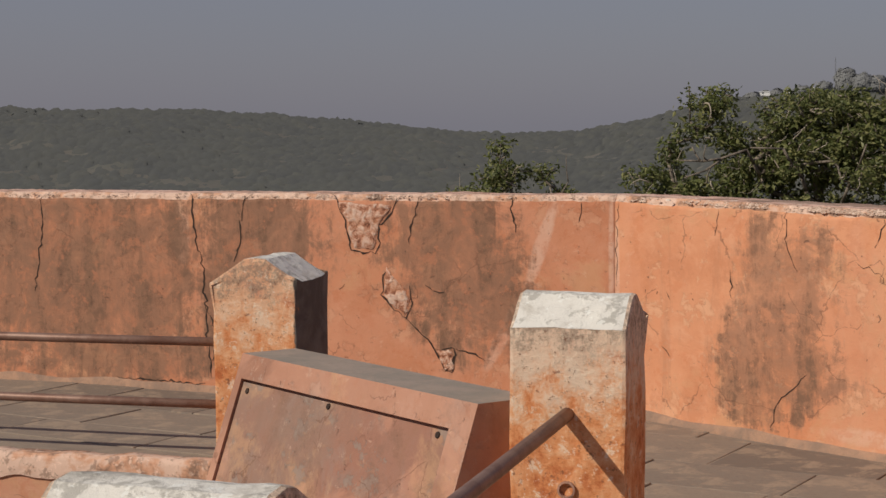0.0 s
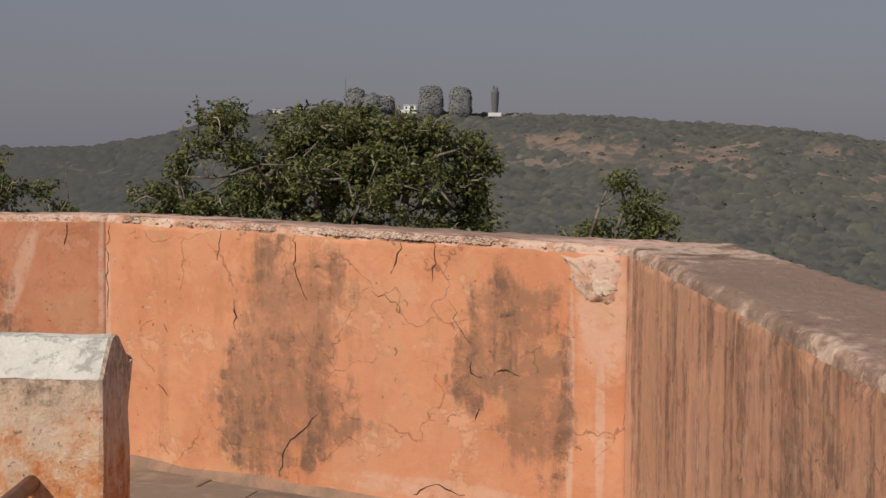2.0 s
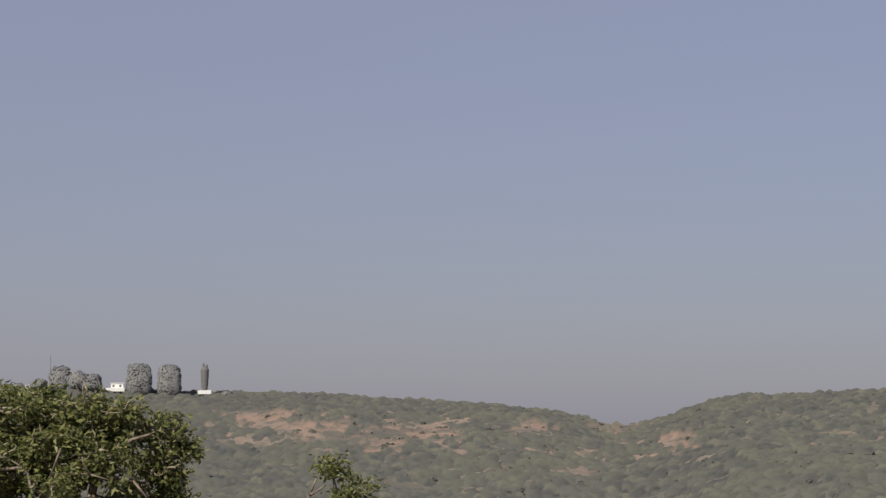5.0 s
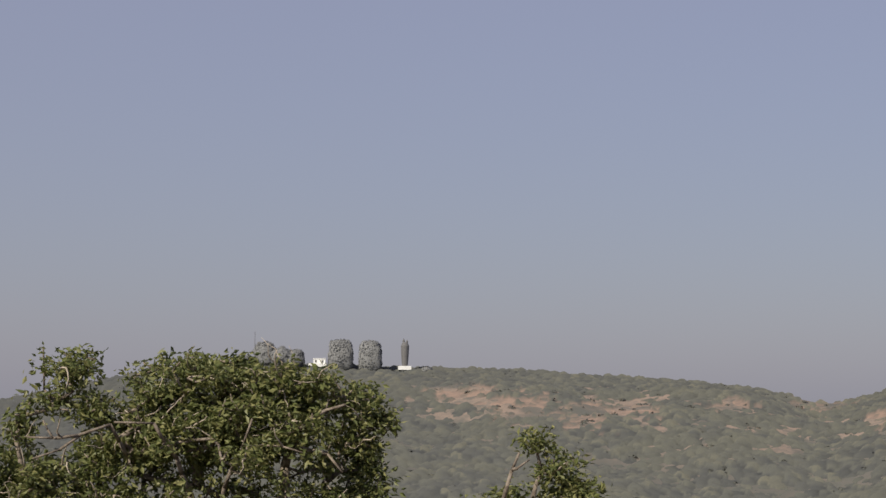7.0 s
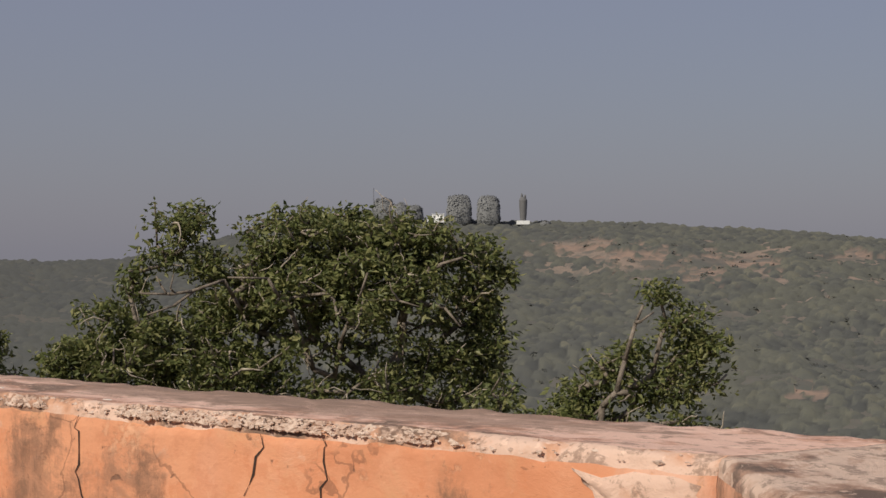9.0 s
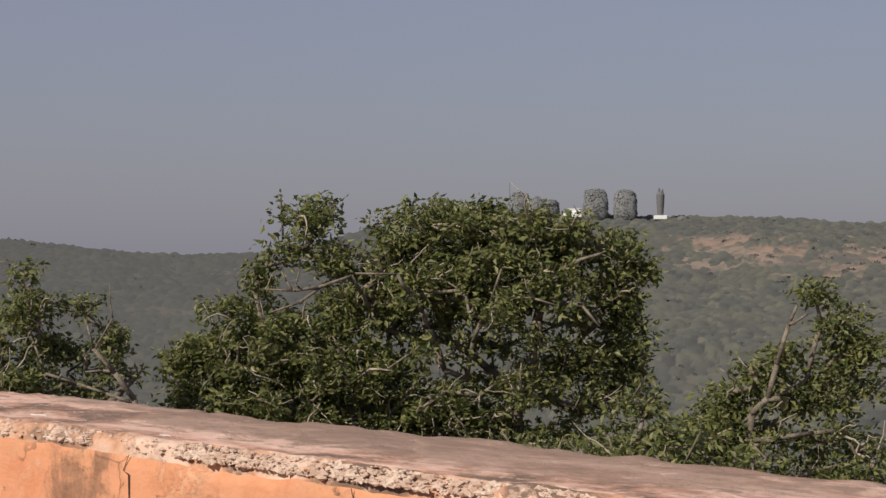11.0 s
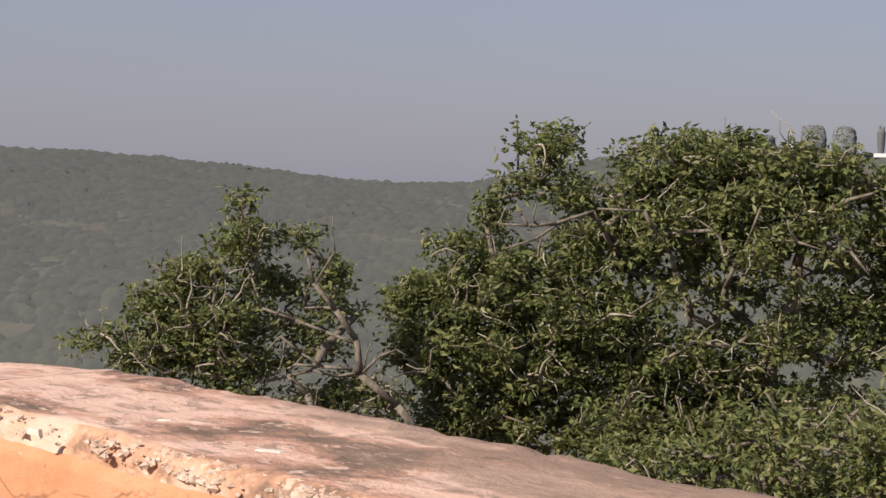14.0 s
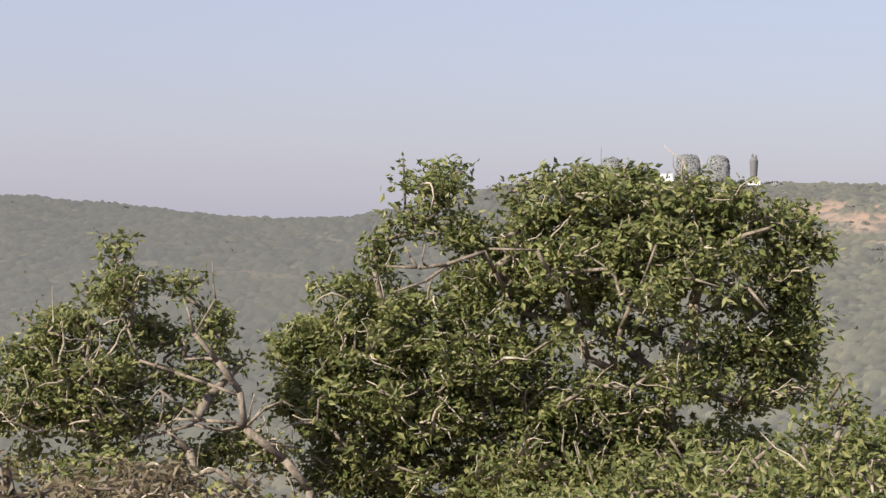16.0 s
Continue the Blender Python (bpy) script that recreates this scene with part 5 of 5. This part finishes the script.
tree("spindly_tree", "thin-leaved tree with a leaning pale trunk", (-8.75, 9.44, 0.44), -45.2,
     [(0.02, 0.8, 0.1, 0.09, 1.2), (0.02, 0.47, 0.29, 0.15, 1), (0.57, 0.47, 0.13, 0.11, 1), (-0.33, 0.15, 0.34, 0.13, 1), (-0.65, -0.09, 0.29, 0.15, 0.9),
             (0.23, 0.09, 0.34, 0.15, 1), (0.79, 0.14, 0.14, 0.15, 0.9), (-0.14, -0.28, 0.53, 0.18, 1), (0.93, -0.15, 0.18, 0.11, 0.7), (-0.65, -0.51, 0.38, 0.17, 0.8),
             (-0.01, -0.61, 0.44, 0.15, 0.9), (0.6, -0.43, 0.3, 0.15, 0.8), (1.12, -0.92, 0.38, 0.18, 0.9), (-0.37, -0.98, 0.52, 0.13, 0.5), (0.13, -0.24, 0.72, 0.46, 0.2),
             (0.04, -0.99, 1.0, 0.2, 0.45), (-0.3, -1.5, 1.4, 0.2, 0.4), (-1.22, -0.42, 0.21, 0.1, 0.9), (-0.89, -0.26, 0.26, 0.13, 0.9), (-0.64, -0.58, 0.41, 0.12, 0.8), (-0.1, -0.65, 0.37, 0.12, 0.7)],
     [[(1.56, -1.18, -0.60, 0.034), (1.35, -0.90, -0.60, 0.033), (1.06, -0.64, -0.60, 0.032), (0.98, -0.36, -0.60, 0.030), (0.84, -0.12, -0.60, 0.026), (0.65, 0.13, -0.60, 0.019), (0.57, 0.35, -0.60, 0.011)],
      [(0.65, 0.13, -0.60, 0.012), (0.81, 0.41, -0.60, 0.009), (0.77, 0.53, -0.60, 0.007), (0.77, 0.69, -0.60, 0.004)],
      [(1.00, -0.59, -0.60, 0.016), (0.72, -0.57, -0.60, 0.016), (0.49, -0.56, -0.60, 0.010)],
      [(0.72, -0.57, -0.60, 0.013), (0.58, -0.48, -0.60, 0.012), (0.38, -0.32, -0.60, 0.012), (0.23, -0.44, -0.60, 0.007)],
      [(0.38, -0.33, -0.60, 0.012), (0.40, -0.50, -0.60, 0.011), (0.39, -0.65, -0.60, 0.007)],
      [(0.83, -0.11, -0.60, 0.016), (0.69, -0.07, -0.60, 0.014), (0.57, -0.09, -0.60, 0.008)],
      [(0.98, -0.38, -0.60, 0.016), (0.22, -0.12, -0.30, 0.013), (-0.01, 0.42, -0.10, 0.009), (0.03, 0.89, -0.10, 0.005)],
      [(1.06, -0.64, -0.60, 0.016), (0.22, -0.73, -0.30, 0.015), (-0.51, -0.23, -0.10, 0.008)],
      [(1.06, -0.64, -0.60, 0.014), (1.20, -0.45, -0.70, 0.011), (1.34, -0.41, -0.70, 0.010), (1.44, -0.48, -0.70, 0.006)]],
     350, 44, 0.076, 21, -1.25, M_LEAF, 120, ((0.35, 0.65, 0.12, 0.11), (0.37, -0.15, 0.13, 0.08), (0.98, 0.51, 0.1, 0.29)))
tree("small_tree", "small leafy tree with a pale forked stem", (-1.83, 11.56, 0.6), -20.0,
     [(0.14, 0.5, 0.13, 0.07, 1.2), (-0.19, 0.4, 0.12, 0.05, 0.7), (0.27, 0.28, 0.2, 0.1, 1), (-0.03, 0.06, 0.2, 0.12, 0.5), (0.42, 0.01, 0.17, 0.15, 1.1),
             (-0.39, -0.15, 0.21, 0.1, 1), (-0.67, -0.4, 0.21, 0.09, 1), (-0.04, -0.4, 0.4, 0.14, 1), (0.42, -0.3, 0.14, 0.14, 1), (0.7, 0.0, 0.05, 0.05, 0.5),
             (-0.04, -0.2, 0.45, 0.3, 0.35), (0, -0.9, 0.8, 0.3, 0.7), (0, -1.35, 1.3, 0.3, 0.6), (-0.8, -0.75, 0.45, 0.3, 1)],
     [[(-0.51, -0.77, -0.20, 0.034), (-0.45, -0.5, -0.3, 0.03), (-0.32, -0.36, -0.35, 0.027), (-0.25, -0.1, -0.38, 0.022), (-0.13, 0.28, -0.42, 0.018), (-0.09, 0.41, -0.45, 0.012)],
      [(-0.13, 0.27, -0.45, 0.016), (0.00, 0.35, -0.45, 0.009)],
      [(-0.33, -0.36, -0.10, 0.025), (0.15, -0.31, 0.00, 0.016), (0.41, -0.10, 0.00, 0.009)],
      [(-0.26, -0.05, -0.10, 0.016), (-0.46, -0.15, -0.20, 0.009)]],
     270, 46, 0.076, 31, -1.25, M_LEAF, 34)


M_DRY = leaf_material("dry_scrub_leaves", (0.1, 0.085, 0.05), (0.17, 0.135, 0.08), (0.24, 0.19, 0.12))


def low_bush(az, dist, high, wide, seed, dry=False):
    """Scrubby bush on the bank below the wall."""
    a = radians(az)
    foot = -1.05 - 0.02 * dist
    tree("low_bush", "low brown half-dry scrub bush on the bank" if dry else "low olive-green scrub bush on the bank", (2.2 + math.sin(a) * dist, -1.5 + math.cos(a) * dist, foot + high * 0.5), az,
         [(0, 0, wide, high * 0.42, 1), (-wide * 0.5, -high * 0.1, wide * 0.5, high * 0.3, 0.8), (wide * 0.5, -high * 0.15, wide * 0.55, high * 0.28, 0.8)],
         [[(0.05, -high * 0.3, 0, 0.025), (0.0, 0.1, 0, 0.015)], [(0.1, -high * 0.3, 0, 0.02), (wide * 0.5, 0.1, 0, 0.01)]],
         int(125 * wide), 40, 0.078, seed, foot, M_DRY if dry else M_LEAF, 12)


for k, (az, dist, high, wide) in enumerate(((-25.5, 13.5, 1.35, 1.2), (-21.5, 12.6, 1.5, 1.0), (-29.5, 14.0, 0.9, 1.2), (-36, 13.0, 0.7, 1.2), (-41, 12.5, 1.0, 0.9),
                                            (-22.4, 12.6, 1.9, 0.5), (-46.5, 11.6, 1.35, 1.1), (-51, 12.2, 1.4, 1.0), (-43.5, 13.2, 1.1, 1.0), (-16.5, 12.5, 0.7, 0.9), (-33, 12.0, 0.6, 1.0))):
    low_bush(az, dist, high, wide, 60 + k, az < -43)


# ---- flagstones, last ----
def slab_material():
    m, N, L, b = material("flagstone", 0.85)
    v = coords(N, L)
    info = N.new("ShaderNodeObjectInfo")
    n1, n2 = fbm(N, L, v, 5, 7, 0.7, 0.4), fbm(N, L, v, 40, 6, 0.75)
    col = ramp(N, L, info.outputs["Random"], [(0.0, (0.19, 0.15, 0.12)), (0.5, (0.24, 0.19, 0.15)), (0.9, (0.28, 0.22, 0.17)), (1.0, (0.4, 0.3, 0.22))])
    col = blend(N, L, calc(N, L, "MULTIPLY", step(N, L, n1, 0.48, 0.62), 0.7), col, (0.4, 0.3, 0.215))
    col = blend(N, L, calc(N, L, "MULTIPLY", step(N, L, n2, 0.5, 0.7), 0.4), col, (0.13, 0.105, 0.09))
    L.new(col, b.inputs["Base Color"])
    relief(N, L, b, calc(N, L, "ADD", n1, calc(N, L, "MULTIPLY", n2, 0.5)), 0.5, 0.012)
    return m


def lay_floor():
    rnd = random.Random(8)
    mat = slab_material()
    turn = Matrix.Rotation(radians(12), 4, "Z")
    dirC = Vector((math.cos(radians(ANG_C)), math.sin(radians(ANG_C)), 0))
    edge = [JOINT - dirA * 7.5, JOINT, BEND, BEND + dirC * 6, Vector((4.5, -7, 0)), Vector((-7.5, -7, 0))]
    made = 0
    y = -8.5
    while y < 4.0:
        deep = rnd.choice((0.42, 0.5, 0.6))
        x = -8.5 + rnd.uniform(0, 0.6)
        while x < 6.5:
            wide = rnd.uniform(0.45, 1.0)
            mid = turn @ Vector((x + wide / 2, y + deep / 2, 0))
            corners = [turn @ Vector((x + wide * a, y + deep * b, 0)) for a in (0, 0.5, 1) for b in (0, 0.5, 1)]
            if inside(mid, edge) and not any(inside(c, PIT) for c in corners) and made < 290:
                bm = bmesh.new()
                box(bm, -wide / 2 + 0.005, wide / 2 - 0.005, -deep / 2 + 0.005, deep / 2 - 0.005, -0.03, -0.013, 0.003, 1)
                rough_up(bm, 0.004, 3.0, made * 1.7)
                ob = part("flagstone", bm, mat, floor)
                ob.matrix_basis = Matrix.Translation(mid + Vector((0, 0, rnd.uniform(-0.003, 0.003)))) @ turn @ pose(0, 0, 0, rnd.gauss(0, 0.25), rnd.gauss(0, 0.25), rnd.gauss(0, 0.4))
                made += 1
            x += wide
        y += deep


lay_floor()
